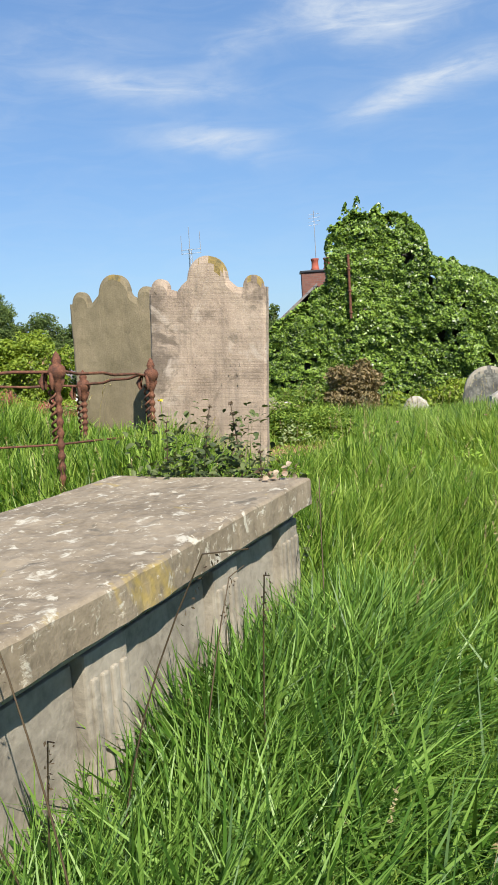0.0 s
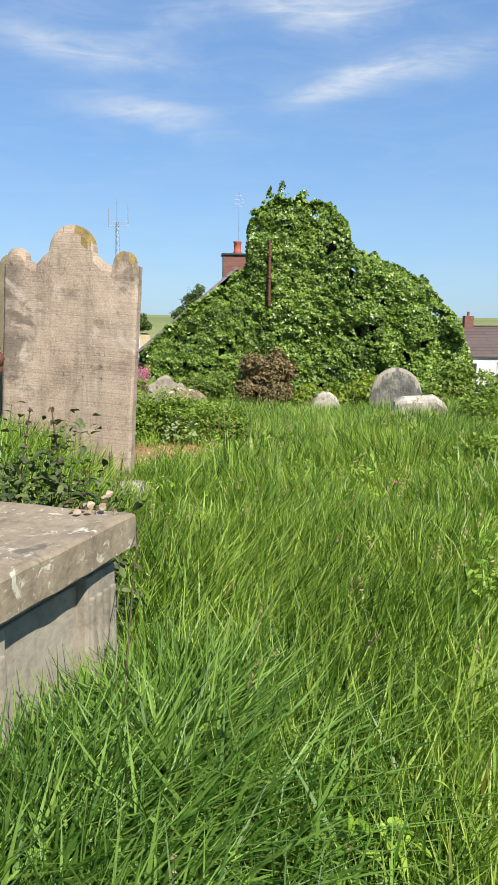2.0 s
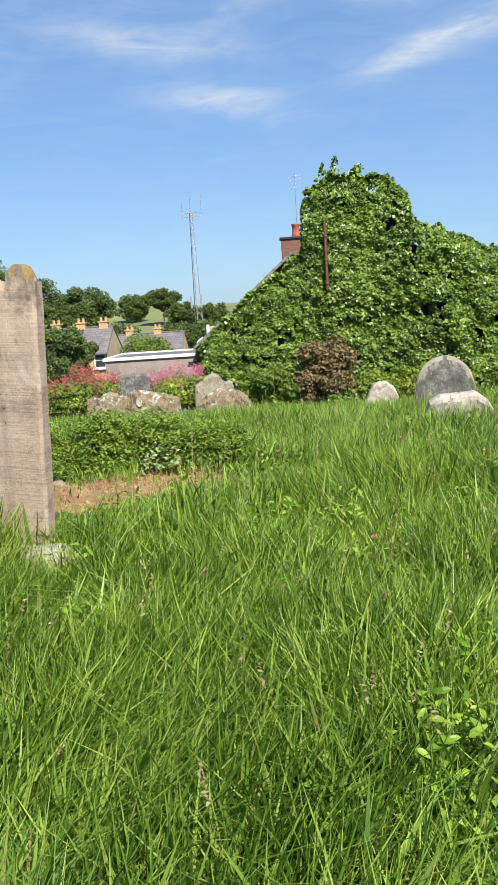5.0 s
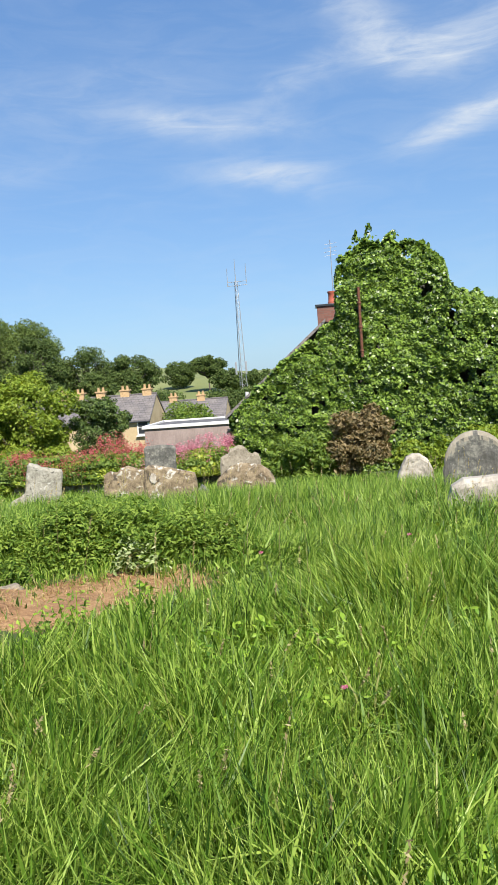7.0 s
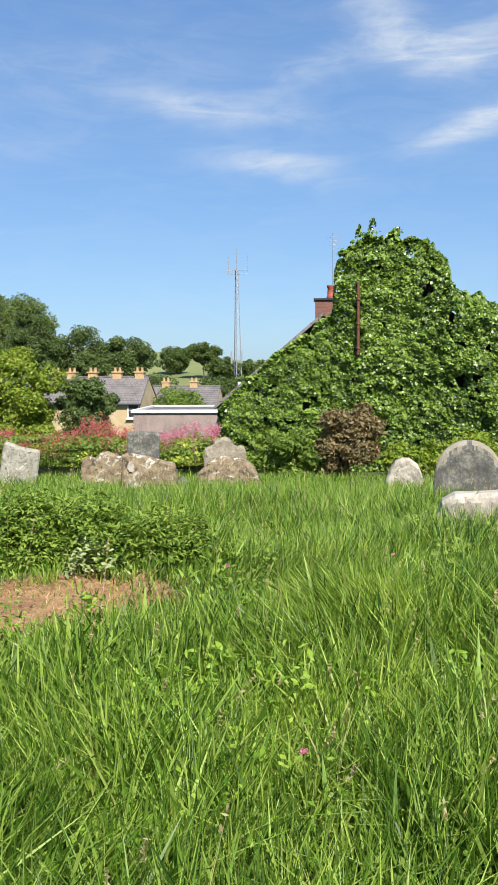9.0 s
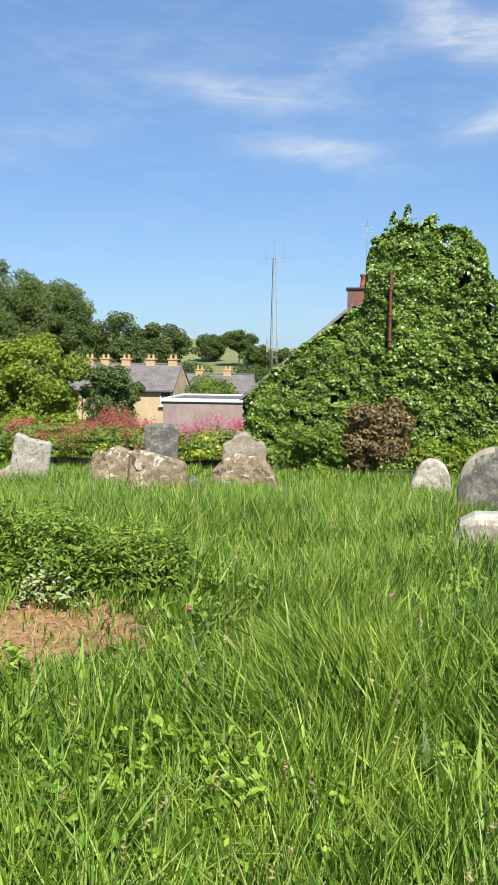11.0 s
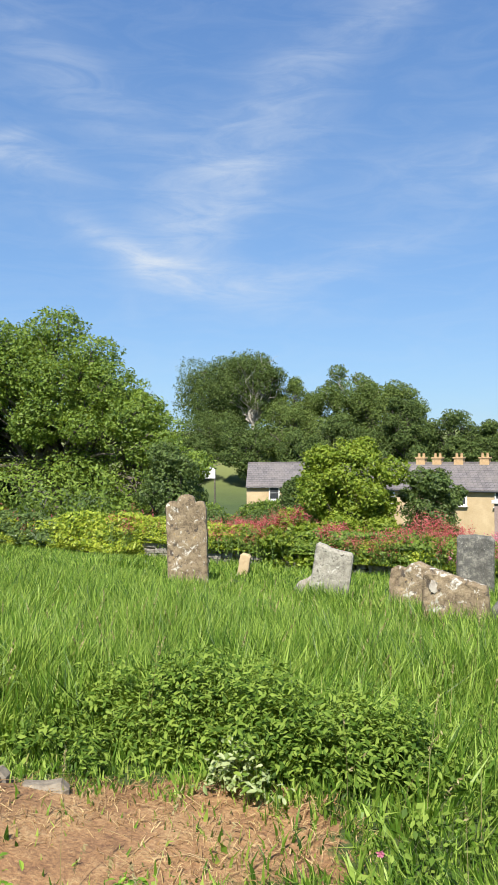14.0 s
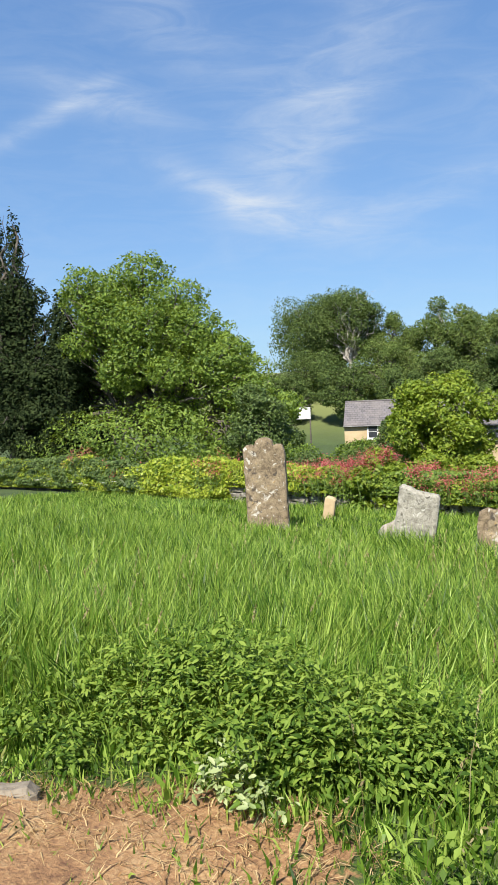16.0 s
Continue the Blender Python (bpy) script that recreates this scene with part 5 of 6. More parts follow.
# ---- lattice radio mast ----
def mast():
    x, y, zb, zt = -11.07, 130.0, -3.0, 17.0
    m = thing("radio_mast", "slender galvanised lattice radio mast with whip aerials", "mast", pose(x, y, 0))
    for k in range(3):
        a = k * 2.094 + 0.4
        part("leg", tubes_mesh("leg", [([(math.cos(a) * r, math.sin(a) * r, z) for z, r in ((zb, 0.75), (7, 0.5), (zt, 0.25))], [0.07, 0.06, 0.05])], M_GALV, 6), m)
    for i in range(20):
        z0, z1 = zb + i, zb + i + 1
        ra, rb = 0.75 - 0.025 * i, 0.75 - 0.025 * (i + 1)
        for k in range(3):
            a, b = k * 2.094 + 0.4, (k + 1) * 2.094 + 0.4
            part("brace", tubes_mesh("brace", [([(math.cos(a) * ra, math.sin(a) * ra, z0), (math.cos(b) * rb, math.sin(b) * rb, z1)], [0.02, 0.02])], M_GALV, 4), m)
    for dx, z0, z1 in ((-1.3, 16.2, 19.0), (0.0, 17.0, 20.4), (1.7, 16.6, 19.6)):
        part("whip_aerial", tubes_mesh("whip_aerial", [([(dx, 0, z0), (dx, 0, z1)], [0.06, 0.04])], M_GALV, 5), m)
    for z in (16.2, 16.8):
        part("cross_arm", tubes_mesh("cross_arm", [([(-1.4, 0, z), (1.8, 0, z + 0.1)], [0.05, 0.05])], M_GALV, 5), m)
    for dx in (-0.9, 0.7):
        part("panel_antenna", bm_mesh("panel_antenna", box_bm(0.28, 0.2, 2.0, (dx, -0.3, 2.2), 0.03), [M_GALV]), m)


mast()


# ---- far woods and hedgerows ----
def far_tree(label, x, y, w, top, count, mat, seed, bark=M_BARK, leaf=0.42, n=34, fork=0.3, name="woodland_tree", low=0.0):
    """A tree beyond the houses, w wide and reaching up to the height top."""
    h = top - float(level(x, y))
    lobes = blob(n, 0, 0, h * (0.5 + low / 2), w * 0.46, w * 0.38, h * (0.44 - low / 2), w * 0.125, seed)
    return tree(name, label, x, y, lobes, int(count * 1.7), leaf * 0.82, mat, bark, 0.022 * h, seed, 0.34, "far woods", fork=fork)


far_tree("great dark domed beech on the skyline", -73.6, 122, 23, 19.0, 34000, M_WOOD, 61, n=60, low=0.14)
far_tree("tall beech with pale forked limbs", -65.8, 117, 13, 19.6, 9500, M_WOOD, 62, M_BARK_PALE, n=26, low=0.3)
far_tree("broad woodland tree with thin upper twigs", -50.5, 120, 14, 17.0, 22000, M_WOOD_LIT, 63, M_BARK_PALE)
far_tree("mid-green woodland tree between taller beeches", -58.5, 119, 10, 15.2, 13000, M_WOOD_LIT, 98)
far_tree("rounded mid-green woodland tree", -44.5, 121, 14, 14.6, 20000, M_WOOD_LIT, 64)
far_tree("dark oak at the wood edge", -39.0, 116, 9, 11.8, 14000, M_WOOD, 65)
far_tree("rounded dark tree behind a wood", -33.8, 122, 12, 9.6, 13000, M_WOOD, 66)
far_tree("dark low oak behind rooftops", -26.5, 121, 8.5, 6.9, 12000, M_WOOD, 67)
far_tree("dark low oak behind rooftops", -29.5, 112, 6, 4.6, 8000, M_WOOD, 68)
far_tree("small round tree at a field edge", -25.0, 150, 7, 5.9, 6000, M_WOOD, 69)
far_tree("lone field tree with an open crown", -17.9, 140, 7.0, 6.3, 8000, M_WOOD, 70, fork=0.4, low=0.4, leaf=0.42)
far_tree("hedgerow tree behind a mast", -14.0, 138, 7, 4.0, 7000, M_WOOD, 71)
far_tree("hedgerow tree behind a mast", -9.0, 136, 6, 3.2, 6000, M_WOOD, 72)
far_tree("small tree beyond a slate roof", 0.6, 120, 6, 8.0, 5000, M_WOOD, 73)
far_tree("woodland tree on a rising field", -92, 150, 10, 11, 6000, M_WOOD, 74)
far_tree("dark shrub below a hillside wood", -66, 100, 9, 5.6, 8000, M_WOOD, 75, leaf=0.4)
far_tree("dark shrub below a hillside wood", -57, 101, 9, 6.4, 8000, M_WOOD, 82, leaf=0.4)
far_tree("dark shrub below a hillside wood", -48, 101, 9, 5.4, 8000, M_WOOD, 76, leaf=0.4)
far_tree("dark shrub below a hillside wood", -39, 101, 8, 3.6, 8000, M_WOOD, 83, leaf=0.4)
far_tree("tree beside a white house", 30, 60, 3.5, 0.8, 6000, M_SHRUB, 77, leaf=0.28)
far_tree("garden shrub in front of rooftops", -8.0, 58, 5.0, 0.8, 11000, M_ASH, 78, leaf=0.22)
far_tree("garden tree between rooftops", -27.5, 60, 4.0, 0.3, 7000, M_SHRUB, 79, leaf=0.25)
far_tree("garden tree beside a terrace", -40.0, 62, 6.0, 0.9, 9000, M_SHRUB, 80, leaf=0.28)
far_tree("garden tree beside a terrace", -30.5, 46, 5, 0.2, 9000, M_ASH, 81, leaf=0.22)
far_tree("dense woodland understorey below beeches", -70, 112, 16, 8.5, 14000, M_WOOD, 84, leaf=0.4)
far_tree("dense woodland understorey below beeches", -56, 112, 14, 10.0, 14000, M_WOOD_LIT, 85, leaf=0.4)
far_tree("dense woodland understorey behind rooftops", -46, 110, 12, 8.0, 12000, M_WOOD, 86, leaf=0.4)
far_tree("low hedgerow along a field", -33, 106, 9, 2.6, 8000, M_WOOD, 87, leaf=0.4)
far_tree("low hedgerow along a field", -21, 108, 10, 0.6, 7000, M_WOOD, 88, leaf=0.4)
far_tree("low hedgerow along a field", -10, 110, 9, 0.8, 7000, M_WOOD, 89, leaf=0.4)


def signboard():
    b = thing("signboard", "pale blank board on a post in a garden", "sign", spot(-28.85, 50.0))
    g = float(level(-28.85, 50.0))
    part("post", tubes_mesh("post", [([(0.5, 0.05, 0), (0.5, 0.05, 0.7 - g)], [0.05, 0.05])], M_BARK, 6), b)
    part("board", bm_mesh("board", box_bm(1.15, 0.05, 0.8, (0, 0, -0.05 - g), 0.01), [M_WHITE_PAINT]), b)


signboard()
far_tree("garden shrub below a hillside", -29.5, 45, 5, 0.7, 11000, M_SHRUB, 90, leaf=0.2)
far_tree("garden shrub below a hillside", -21, 43, 4.4, -0.7, 9000, M_ASH, 91, leaf=0.2)
far_tree("garden shrub behind a hedge", -20.5, 33, 5, 0.4, 12000, M_ASH, 92, leaf=0.16)
far_tree("garden shrub behind a hedge", -14.5, 33, 5, -0.6, 10000, M_SHRUB, 93, leaf=0.16)
far_tree("garden shrub behind a hedge", -10.5, 31, 4.4, -0.5, 10000, M_ASH, 94, leaf=0.15)
far_tree("garden tree beside a hillside", -36, 54, 6, 1.4, 10000, M_SHRUB, 95, leaf=0.25)
far_tree("low garden shrub below a signboard", -18.8, 37, 4.6, -1.1, 10000, M_SHRUB, 96, leaf=0.17)
far_tree("low garden shrub below a signboard", -23.5, 41, 4.6, -1.0, 10000, M_ASH, 97, leaf=0.18)


# ---- grass and herbs ----
def patch_reach(x, y):
    """0 at the middle of the bare patch, 1 at its rim."""
    c, s = math.cos(PATCH[4]), math.sin(PATCH[4])
    u, v = (x - PATCH[0]) * c + (y - PATCH[1]) * s, (y - PATCH[1]) * c - (x - PATCH[0]) * s
    return (u / PATCH[2]) ** 2 + (v / PATCH[3]) ** 2


def clear_of_stones(x, y):
    """True where grass may stand: off the tomb and the bare patch."""
    c, s = math.cos(radians(TOMB_ANG)), math.sin(radians(TOMB_ANG))
    dx, dy = x - TOMB_MID.x, y - TOMB_MID.y
    u, v = dx * c + dy * s, -dx * s + dy * c
    tomb_free = (np.abs(u) > TOMB_L / 2 - 0.05) | (np.abs(v) > TOMB_W / 2 - 0.03)
    r = patch_reach(x, y) + 0.55 * wave(x, y, 7, 4) + 0.35 * wave(x, y, 23, 6)
    return tomb_free & ((r > 0.9) | (np.random.default_rng(len(x)).uniform(0, 1, len(x)) < 0.12))


def meadow(name, label, x0, x1, y0, y1, count, height, width, seed, joints=3, mat=M_GRASS):
    r = np.random.default_rng(seed)
    n = int(count)
    # tufts: half of the blades gather round tuft centres
    tx, ty = r.uniform(x0, x1, n // 26), r.uniform(y0, y1, n // 26)
    pick = r.integers(0, len(tx), n)
    loose = r.uniform(0, 1, n) < 0.45
    x = np.where(loose, r.uniform(x0, x1, n), tx[pick] + r.normal(0, 0.045, n))
    y = np.where(loose, r.uniform(y0, y1, n), ty[pick] + r.normal(0, 0.045, n))
    ok = clear_of_stones(x, y) & (x > x0) & (x < x1) & (y > y0) & (y < y1)
    x, y, pick = x[ok], y[ok], pick[ok]
    n = len(x)
    rank = np.clip((x - 2.2) / 0.4, 0, 1) * np.clip((y - 5.8) / 0.8, 0, 1) * np.clip((11 - y) / 1.0, 0, 1)
    tall = 1 + 0.3 * wave(x, y, 1.6, 1.5) + 0.26 * wave(x, y, 6.1, 0.3) + 0.3 * rank
    near_patch = patch_reach(x, y)
    h = height * tall * (0.35 + 0.95 * r.uniform(0, 1, n) ** 1.25) * np.clip(0.22 + 0.2 * (near_patch - 0.9), 0.22, 1)
    h = np.minimum(h, 0.36 + 0.08 * r.uniform(0, 1, n))
    # swathes laid over by wind and feet
    ang = 2.2 * wave(x, y, 0.9, 2.2) + 1.3 * wave(x, y, 3.4, 5.1) + 0.6
    laid = 0.08 + 0.3 * np.clip(wave(x, y, 1.9, 3.7), -0.2, 1)
    ta = np.random.default_rng(seed + 1).uniform(0, 6.28, len(tx))[pick]
    limp = np.where(r.uniform(0, 1, n) < 0.25, 2.2, 0.9)
    lx = laid * np.cos(ang) + limp * (0.24 * np.cos(ta) + r.normal(0, 0.24, n))
    ly = laid * np.sin(ang) * 0.6 + limp * (0.24 * np.sin(ta) + r.normal(0, 0.24, n))
    w = width * r.uniform(0.5, 1.5, n) * np.where(r.uniform(0, 1, n) < 0.12, 1.7, 1.0)
    v, f = blades(x, y, level(x, y) - 0.02, h, w, lx, ly, joints)
    return thing(name, label, "grass", Matrix(), kind="stuff", data=np_mesh(name, v, f, [mat]))


meadow("long_grass", "long lush meadow grass leaning in swathes", -1.0, 3.4, 1.5, 6.0, 165000, 0.31, 0.0078, 101)
meadow("long_grass", "long lush meadow grass between graves", -2.6, 4.6, 6.0, 11.0, 150000, 0.3, 0.0088, 102, 2)
meadow("long_grass", "uncut grass sloping down to headstones", -9.5, 5.5, 11.0, 15.0, 90000, 0.27, 0.011, 103, 2)
meadow("long_grass", "shorter grass before a boundary wall", -16.0, 5.5, 15.0, 20.7, 80000, 0.17, 0.016, 104, 2)
meadow("long_grass", "grass around the grave railing", -7.5, -2.6, 4.0, 11.0, 38000, 0.32, 0.011, 105, 2)
meadow("long_grass", "grass beside old headstones", -2.6, -1.0, 2.5, 6.0, 14000, 0.31, 0.010, 108, 2)
meadow("long_grass", "rough grass beside the house gable", 4.6, 12.0, 6.0, 21.0, 26000, 0.32, 0.016, 106, 2)
meadow("long_grass", "rough grass under trees", -22.0, -9.5, 11.0, 15.0, 22000, 0.26, 0.016, 107, 2)


meadow("coarse_grass", "broad coarse grass blades catching the light", -1.0, 3.6, 1.5, 8.0, 12000, 0.33, 0.015, 109)
# same kind of blades in the darker, cooler green
meadow("coarse_grass", "patch of darker, cooler green rank grass", 2.3, 3.8, 5.0, 9.5, 15000, 0.3, 0.011, 114, mat=M_GRASS_DEEP)
# strips of blades in the paler grass material
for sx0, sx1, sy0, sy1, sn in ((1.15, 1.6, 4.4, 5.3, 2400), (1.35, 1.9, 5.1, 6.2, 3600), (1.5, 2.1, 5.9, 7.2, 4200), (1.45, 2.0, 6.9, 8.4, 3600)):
    meadow("trodden_grass", "pale trodden swathe of grass", sx0, sx1, sy0, sy1, sn, 0.25, 0.008, 115 + sn + int(10 * sy0), mat=M_GRASS_PALE)
meadow("long_grass", "rough churchyard grass left uncut", -9.0, -1.0, -4.0, 2.5, 12000, 0.3, 0.022, 110, 2)
meadow("long_grass", "rough churchyard grass left uncut", 3.4, 12.0, -4.0, 6.0, 22000, 0.3, 0.02, 111, 2)
meadow("long_grass", "rough churchyard grass left uncut", -1.0, 3.4, -4.0, 1.5, 14000, 0.2, 0.018, 112, 2)
meadow("long_grass", "rough churchyard grass left uncut", -18.0, -7.5, 2.0, 11.0, 30000, 0.28, 0.02, 113, 2)


def undergrowth(label, x0, x1, y0, y1, sprigs, leaf, h, mat, seed):
    """Low creeping herbs among the blades: sprigs of small leaves gathered in drifts."""
    r = np.random.default_rng(seed)
    x, y = r.uniform(x0, x1, sprigs), r.uniform(y0, y1, sprigs)
    ok = clear_of_stones(x, y) & (patch_reach(x, y) > 1.5) & (wave(x, y, 3.2, seed) + 0.5 * wave(x, y, 9.0, seed + 1) > -0.1)
    x, y = x[ok], y[ok]
    k = 9
    n = len(x) * k
    top = np.repeat(h * r.uniform(0.3, 1.0, len(x)), k)
    px, py = np.repeat(x, k) + r.normal(0, leaf * 1.1, n), np.repeat(y, k) + r.normal(0, leaf * 1.1, n)
    q = np.stack([px, py, level(px, py) + top * r.uniform(0.35, 1.0, n)], 1)
    size = leaf * r.uniform(0.5, 1.3, n)
    v, f = leaves(q, np.tile((0, -0.15, 1.0), (n, 1)), size, size * 0.6, 0.25, 0.45)
    thing("undergrowth", label, "herbs", Matrix(), kind="stuff", data=np_mesh("undergrowth", v, f, [mat]))


undergrowth("small bright clover-like leaves among grass", -0.8, 3.2, 1.6, 6.2, 3600, 0.03, 0.25, M_BROAD, 301)
undergrowth("dark creeping herbs low in the grass", -0.8, 3.4, 1.6, 9.5, 4600, 0.034, 0.2, M_NETTLE, 302)
undergrowth("dark rank herbs in deep grass", 2.3, 4.2, 6.9, 10.2, 3600, 0.04, 0.3, M_NETTLE, 303)


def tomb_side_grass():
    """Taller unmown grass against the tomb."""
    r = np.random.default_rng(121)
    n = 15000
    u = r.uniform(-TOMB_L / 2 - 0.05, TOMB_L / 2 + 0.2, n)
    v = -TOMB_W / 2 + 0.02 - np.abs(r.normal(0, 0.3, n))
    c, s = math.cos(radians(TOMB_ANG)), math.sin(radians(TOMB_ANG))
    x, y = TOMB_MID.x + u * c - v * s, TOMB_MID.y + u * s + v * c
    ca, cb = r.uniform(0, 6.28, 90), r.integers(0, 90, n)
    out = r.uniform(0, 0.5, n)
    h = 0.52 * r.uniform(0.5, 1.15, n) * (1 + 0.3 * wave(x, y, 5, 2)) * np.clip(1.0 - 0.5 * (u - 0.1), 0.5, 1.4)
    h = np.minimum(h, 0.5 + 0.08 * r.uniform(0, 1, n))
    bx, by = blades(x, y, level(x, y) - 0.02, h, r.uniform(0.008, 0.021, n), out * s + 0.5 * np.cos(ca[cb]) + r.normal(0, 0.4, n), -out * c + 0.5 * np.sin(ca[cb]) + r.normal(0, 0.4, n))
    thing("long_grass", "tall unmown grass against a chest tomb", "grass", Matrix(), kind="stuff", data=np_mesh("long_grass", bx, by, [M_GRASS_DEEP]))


tomb_side_grass()


def litter():
    r = np.random.default_rng(120)
    n = 4200
    a, d = r.uniform(0, 6.28, n), np.sqrt(r.uniform(0, 1, n)) * 1.08
    u, w = PATCH[2] * d * np.cos(a), PATCH[3] * d * np.sin(a)
    c, s = math.cos(PATCH[4]), math.sin(PATCH[4])
    x, y = PATCH[0] + u * c - w * s, PATCH[1] + u * s + w * c
    v, f = blades(x, y, level(x, y) - 0.004, r.uniform(0.01, 0.06, n), r.uniform(0.002, 0.006, n), r.normal(0, 1.6, n), r.normal(0, 1.6, n), 2)
    thing("straw_litter", "dry straw and dead stalks on bare soil", "straw", Matrix(), kind="stuff", data=np_mesh("straw_litter", v, f, [M_STRAW]))


litter()


def leafy_patch(name, label, x, y, rx, ry, h, plants, leaf, mat, seed, category="plants", per=34, wide=0.55, cut=3, clumps=0):
    """Many upright leafy stems in an oval patch."""
    r = np.random.default_rng(seed)
    a, d = r.uniform(0, 6.28, plants), np.sqrt(r.uniform(0, 1, plants))
    px, py = x + rx * d * np.cos(a), y + ry * d * np.sin(a)
    if clumps:
        k = r.integers(0, clumps, plants)
        px, py = px[k] + r.normal(0, 0.09, plants), py[k] + r.normal(0, 0.09, plants)
    hh = h * r.uniform(0.5, 1.2, plants) * (1.05 - 0.35 * d) * (1 + 0.3 * wave(px, py, 9, seed))
    g = level(px, py)
    t = thing(name, label, category, Matrix())
    v, f = blades(px, py, g - 0.02, hh, 0.008, r.normal(0, 0.15, plants), r.normal(0, 0.15, plants), 2)
    part("stalk", np_mesh("stalk", v, f, [mat]), t)["kind"] = "stuff"
    q = np.repeat(np.stack([px, py, g], 1), per, 0)
    s = r.uniform(0.25, 1.0, len(q))
    q[:, 2] += s * np.repeat(hh, per)
    b = r.uniform(0, 6.28, len(q))
    reach = leaf * (1.25 - 0.6 * s)
    q[:, 0] += np.cos(b) * reach
    q[:, 1] += np.sin(b) * reach
    nn = np.stack([np.cos(b) * 0.5, np.sin(b) * 0.5, np.ones(len(q))], 1)
    # every leaf is cut into a few leaflets
    q, nn = np.repeat(q, cut, 0) + r.normal(0, leaf * 0.42, (len(q) * cut, 3)) * (1, 1, 0.45), np.repeat(nn, cut, 0)
    size = leaf * 0.62 * r.uniform(0.6, 1.25, len(q))
    v, f = broad_leaves(q, nn, size, size * wide, 0.35)
    part("foliage", np_mesh("foliage", v, f, [mat]), t)["kind"] = "stuff"
    return t


leafy_patch("cow_parsley_patch", "dense dark leafy weeds beyond bare soil", 0.26, 8.0, 0.68, 0.3, 0.36, 200, 0.058, M_NETTLE, 131, per=18, wide=0.36, cut=6, clumps=30)
leafy_patch("cow_parsley_patch", "dark leafy weeds merging into grass", -0.6, 7.75, 0.5, 0.3, 0.3, 42, 0.055, M_NETTLE, 132, per=18, wide=0.36, cut=6, clumps=12)
leafy_patch("pale_leaf_plant", "pale blotched leaves among dark weeds", 0.42, 7.54, 0.12, 0.07, 0.26, 9, 0.055, M_PALE_LEAF, 133, per=8, wide=0.4, cut=4)
leafy_patch("nettle_clump", "dark nettles at the end of a tomb", -0.07, 3.96, 0.34, 0.1, 0.9, 110, 0.06, M_FIGWORT, 134, per=12)
leafy_patch("nettle_clump", "green nettles in deep grass", 3.4, 8.6, 0.5, 0.7, 0.5, 70, 0.075, M_NETTLE, 135)
leafy_patch("nettle_clump", "green nettles in deep grass", 2.7, 6.6, 0.35, 0.5, 0.42, 40, 0.08, M_NETTLE, 136)
herb = np.random.default_rng(139)
for i in range(72):
    bx, by = (herb.uniform(0.25, 3.3), herb.uniform(1.3, 6.6)) if i < 56 else (herb.uniform(0.4, 1.0), herb.uniform(2.15, 2.9))
    if not clear_of_stones(np.array([bx]), np.array([by]))[0] or (i < 56 and bx < 0.75 and by < 3.9):
        continue
    size = herb.uniform(0.7, 1.2)
    leafy_patch("dock_plant", "bright broad-leaved weed in the grass", bx, by, 0.1 * size, 0.1 * size, 0.3 * size + 0.03, 7, 0.066 * size, M_BROAD, 140 + i, per=5, wide=0.42)


def dead_stalk(u, v, h, seed):
    """A dark dried grass stalk with a nodding seed head, beside the tomb."""
    r = np.random.default_rng(seed)
    c, s = math.cos(radians(TOMB_ANG)), math.sin(radians(TOMB_ANG))
    x, y = TOMB_MID.x + u * c - v * s, TOMB_MID.y + u * s + v * c
    t = thing("dead_stalk", "dark dried grass stalk with a nodding seed head", "weed", spot(x, y), "dead stalks beside the tomb")
    lx, ly = r.normal(0, 0.15, 2)
    pts = [(lx * (k / 8) ** 2, ly * (k / 8) ** 2, h * k / 8) for k in range(9)]
    pts.append((lx * 1.35, ly * 1.35, h * 1.02))
    part("stem", tubes_mesh("stem", [(pts, list(np.linspace(0.0028, 0.0014, 10)))], M_BRACT, 5), t)
    k = np.linspace(0.86, 1.0, 22)
    q = np.stack([lx * k ** 2 * 1.1, ly * k ** 2 * 1.1, h * k], 1) + r.normal(0, 0.004, (22, 3))
    vv, f = leaves(q, np.tile((1.0, 0.3, 0), (22, 1)), 0.011, 0.005, 0.1, 0.6)
    part("seed_head", np_mesh("seed_head", vv, f, [M_BRACT]), t)["kind"] = "stuff"


for i in range(7):
    dead_stalk(herb.uniform(-0.75, 0.98), -TOMB_W / 2 - abs(herb.normal(0.08, 0.08)) - 0.03, herb.uniform(0.55, 0.98), 400 + i)



def weed_spike(x, y, h, seed, foot):
    """A dark figwort-like spike: stem, whorls of drooping bracts."""
    r = np.random.default_rng(seed)
    t = thing("weed_spike", "dark purplish flowering weed spike", "weed", pose(x, y, foot), "weed spikes")
    n = 8
    lx, ly = r.normal(0, 0.04, 2)
    pts = [(lx * (i / n) ** 2, ly * (i / n) ** 2, h * i / n) for i in range(n + 1)]
    part("stem", tubes_mesh("stem", [(pts, list(np.linspace(0.006, 0.002, n + 1)))], M_BRACT, 5), t)
    q = []
    for k in range(16):
        s = 0.3 + 0.7 * k / 15
        for j in range(5):
            a = j * 1.257 + k
            q.append((lx * s * s + 0.03 * (1.15 - s) * math.cos(a), ly * s * s + 0.03 * (1.15 - s) * math.sin(a), h * s))
    q = np.array(q)
    v, f = leaves(q, r.normal(0, 1, q.shape) + (0, 0, 0.6), 0.022, 0.011, 0.3, 0.4)
    part("seed_spike", np_mesh("seed_spike", v, f, [M_BRACT]), t)["kind"] = "stuff"


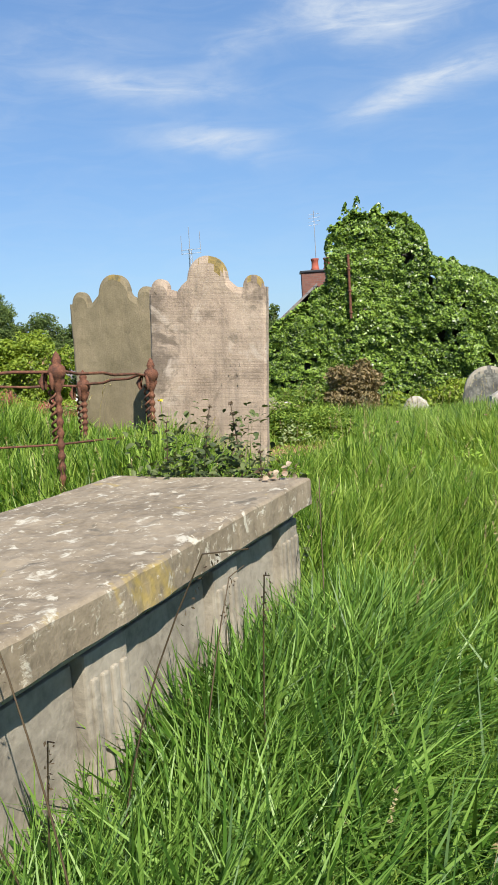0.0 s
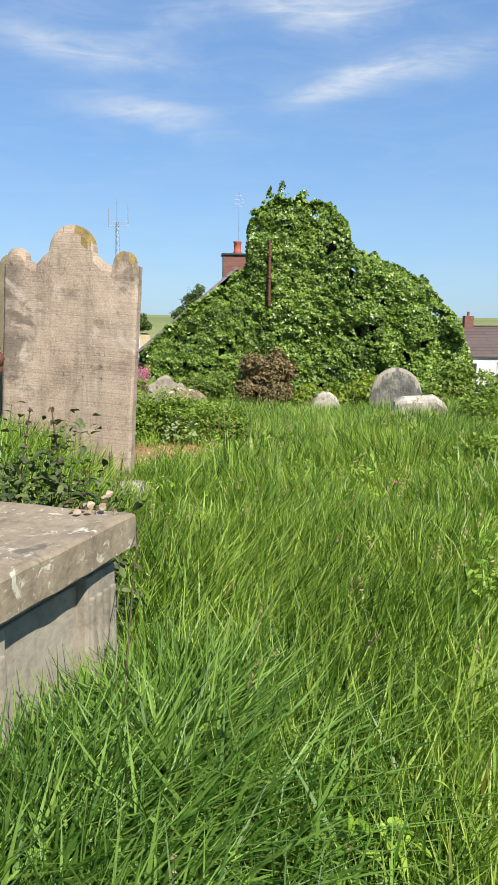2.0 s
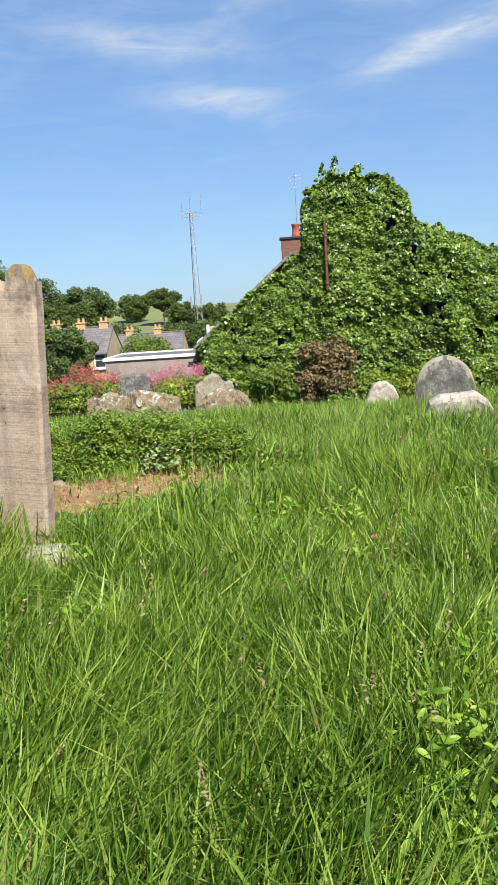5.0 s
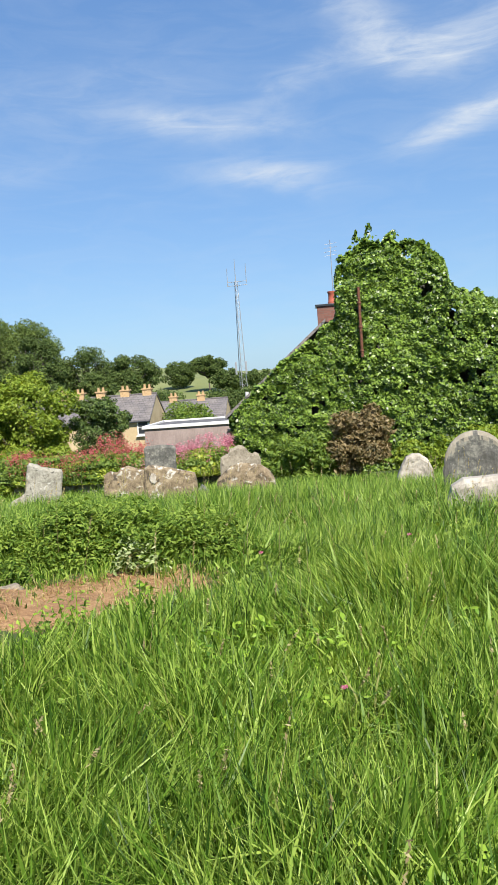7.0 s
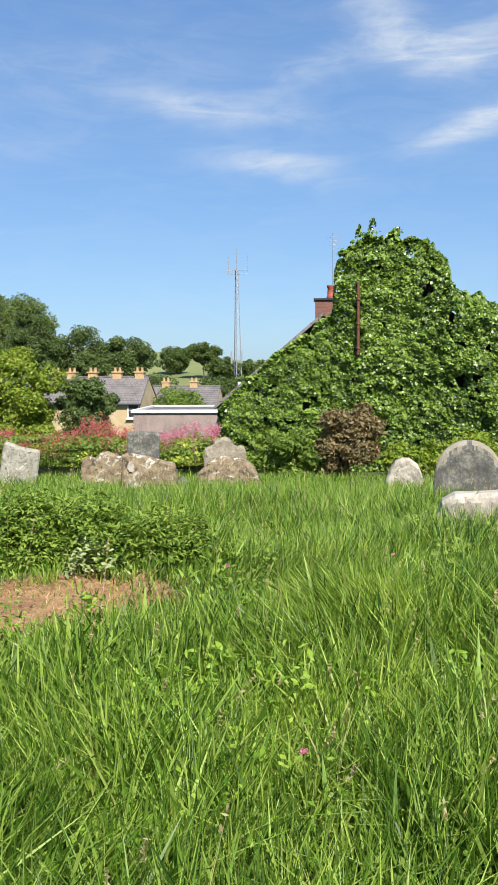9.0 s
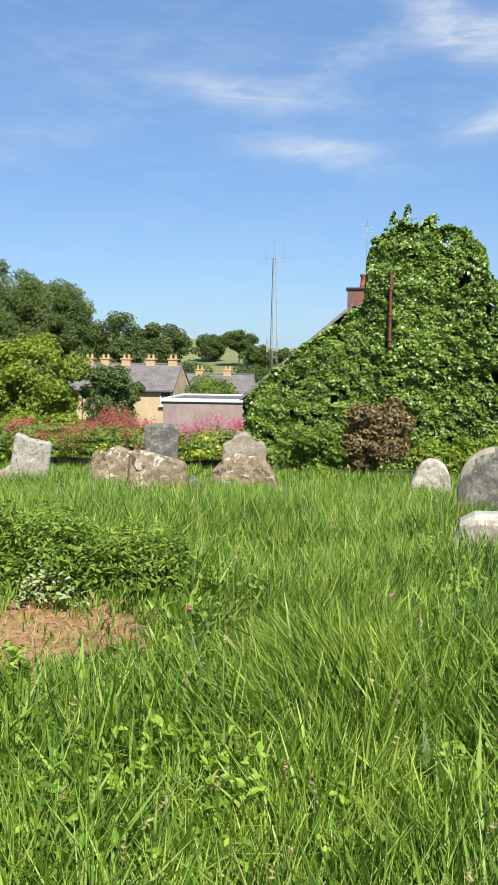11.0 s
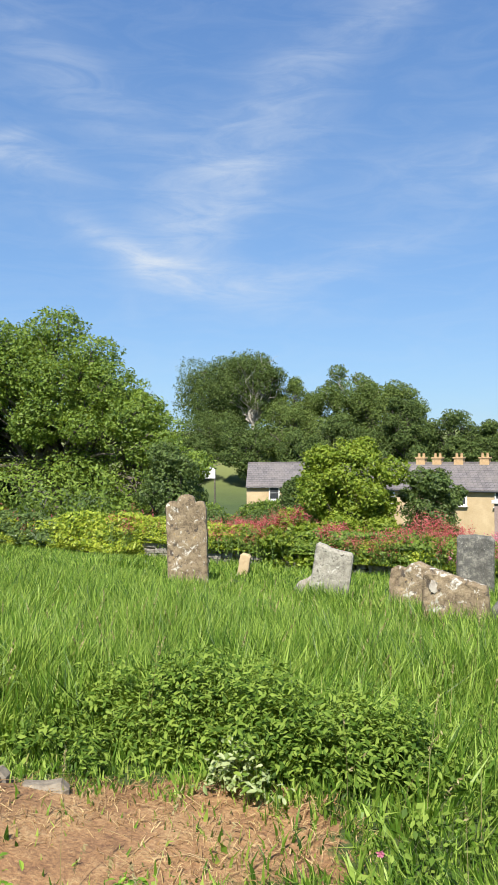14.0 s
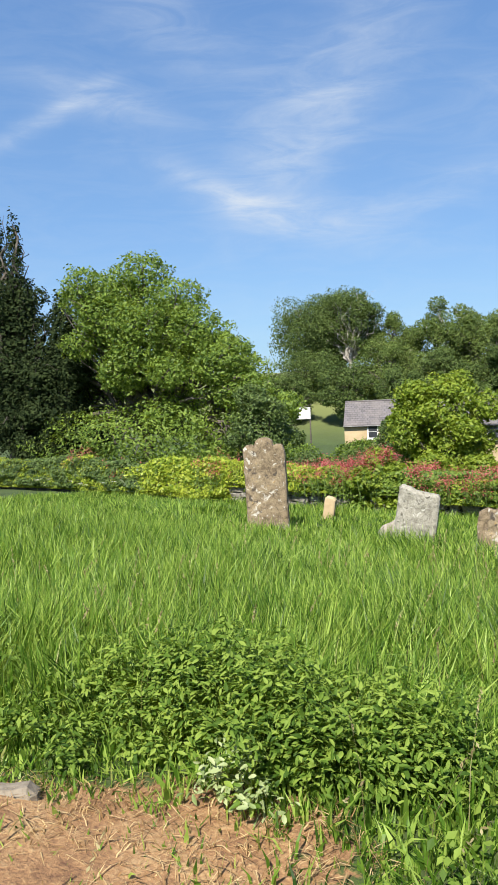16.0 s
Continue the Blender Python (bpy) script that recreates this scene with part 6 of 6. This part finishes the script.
for i, (sx, sy, sh) in enumerate(((0.1, 3.95, 0.94), (-0.13, 4.06, 0.9), (-0.26, 4.1, 0.84), (0.15, 3.9, 0.74), (-0.02, 4.05, 0.72))):
    weed_spike(sx, sy, sh, 160 + i, float(level(sx, sy)))


def seed_stems(x0, x1, y0, y1, count, h, seed):
    r = np.random.default_rng(seed)
    x, y = r.uniform(x0, x1, count), r.uniform(y0, y1, count)
    ok = clear_of_stones(x, y)
    x, y = x[ok], y[ok]
    n = len(x)
    hh = h * r.uniform(0.75, 1.2, n)
    lx, ly = r.normal(0.12, 0.18, n), r.normal(0, 0.18, n)
    g = level(x, y)
    v1, f1 = blades(x, y, g, hh, 0.0028, lx, ly, 2)
    k = 10
    s = np.tile(np.linspace(0.84, 1.0, k), n)
    X_, Y_, G_, H_ = (np.repeat(a, k) for a in (x, y, g, hh))
    LX, LY = np.repeat(lx, k), np.repeat(ly, k)
    q = np.stack([X_ + LX * H_ * s ** 2, Y_ + LY * H_ * s ** 2, G_ + H_ * (s - 0.32 * (LX ** 2 + LY ** 2) * s ** 3)], 1)
    v2, f2 = leaves(q, r.normal(0, 1, q.shape), 0.02, 0.007, 0.1, 0.3)
    v, f = merge([(v1, f1), (v2, f2)])
    thing("seeding_grass", "thin seeding grass stems above the sward", "grass", Matrix(), kind="stuff", data=np_mesh("seeding_grass", v, f, [M_SEED]))


seed_stems(-1.2, 4.2, 1.4, 6.5, 330, 0.4, 171)
seed_stems(-3, 5, 6.5, 12, 300, 0.5, 172)


def flower(name, label, x, y, h, mat, seed, r0=0.014, petals=22):
    r = np.random.default_rng(seed)
    g = float(level(x, y))
    t = thing(name, label, "flower", pose(x, y, g))
    part("stem", tubes_mesh("stem", [([(0, 0, 0), (0.01, 0, h * 0.5), (0.0, 0.01, h)], [0.003, 0.0025, 0.002])], M_NETTLE, 5), t)
    a = r.uniform(0, 6.28, petals)
    d = np.sqrt(r.uniform(0, 1, petals)) * r0
    q = np.stack([d * np.cos(a), d * np.sin(a), h + 0.008 * r.uniform(0, 1, petals)], 1)
    v, f = leaves(q, np.stack([np.cos(a) * 0.5, np.sin(a) * 0.5, np.ones(petals)], 1), 0.014, 0.007, 0.1, 0.3)
    part("flower_head", np_mesh("flower_head", v, f, [mat]), t)


flower("dandelion", "yellow dandelion in long grass", -0.35, 4.75, 0.52, M_YELLOW_FL, 181)
for i, (fx, fy, fh) in enumerate(((1.58, 5.42, 0.32), (1.2, 7.0, 0.34), (2.0, 7.4, 0.34))):
    flower("pink_clover", "small pink clover head in long grass", fx, fy, fh, M_PINK, 190 + i, 0.011, 26)
for i in range(9):
    flower("white_umbel", "white umbel flower by the hedge", -16.6 + 0.4 * i + 0.2 * math.sin(i * 3), 19.2 + 0.3 * math.sin(i * 5), 0.42 + 0.06 * math.sin(i), M_WHITE_FL, 200 + i, 0.09, 60)


def dead_blooms():
    r = np.random.default_rng(210)
    n = 20
    q = np.stack([r.normal(0.22, 0.045, n), r.normal(3.635, 0.025, n), 0.668 + np.abs(r.normal(0, 0.02, n))], 1)
    v, f = broad_leaves(q, r.normal(0, 1, q.shape) + (0, 0, 0.6), 0.026, 0.02, 0.4)
    thing("withered_blooms", "withered pale blooms lying on a tomb corner", "flowers", Matrix(), kind="stuff", data=np_mesh("withered_blooms", v, f, [M_DEAD]))


dead_blooms()


# ---- stones of the boundary wall ----
def rubble():
    r = np.random.default_rng(220)
    shapes = []
    for k in range(7):
        bm = box_bm(1, 1, 1, (0, 0, -0.5), 0.16)
        for v in bm.verts:
            v.co += Vector(r.normal(0, 0.05, 3))
        shapes.append(bm_mesh("stone", bm, [M_RUBBLE]))
    count = 0
    for c in range(4):
        x = -14.0 + r.uniform(0, 0.3)
        while x < -3.6 and count < 290:
            w, h = r.uniform(0.2, 0.44), r.uniform(0.10, 0.14)
            g = float(level(x + w / 2, WALL_Y))
            ob = part("stone", shapes[int(r.integers(0, 7))], wall)
            ob.matrix_basis = pose(x + w / 2, WALL_Y - 0.17 + r.normal(0, 0.012), g + 0.02 + c * 0.135 + 0.06, r.normal(0, 4), r.normal(0, 4), r.normal(0, 5)) @ Matrix.Diagonal((w, 0.2, h, 1))
            count += 1
            x += w + r.uniform(0.015, 0.05)


rubble()
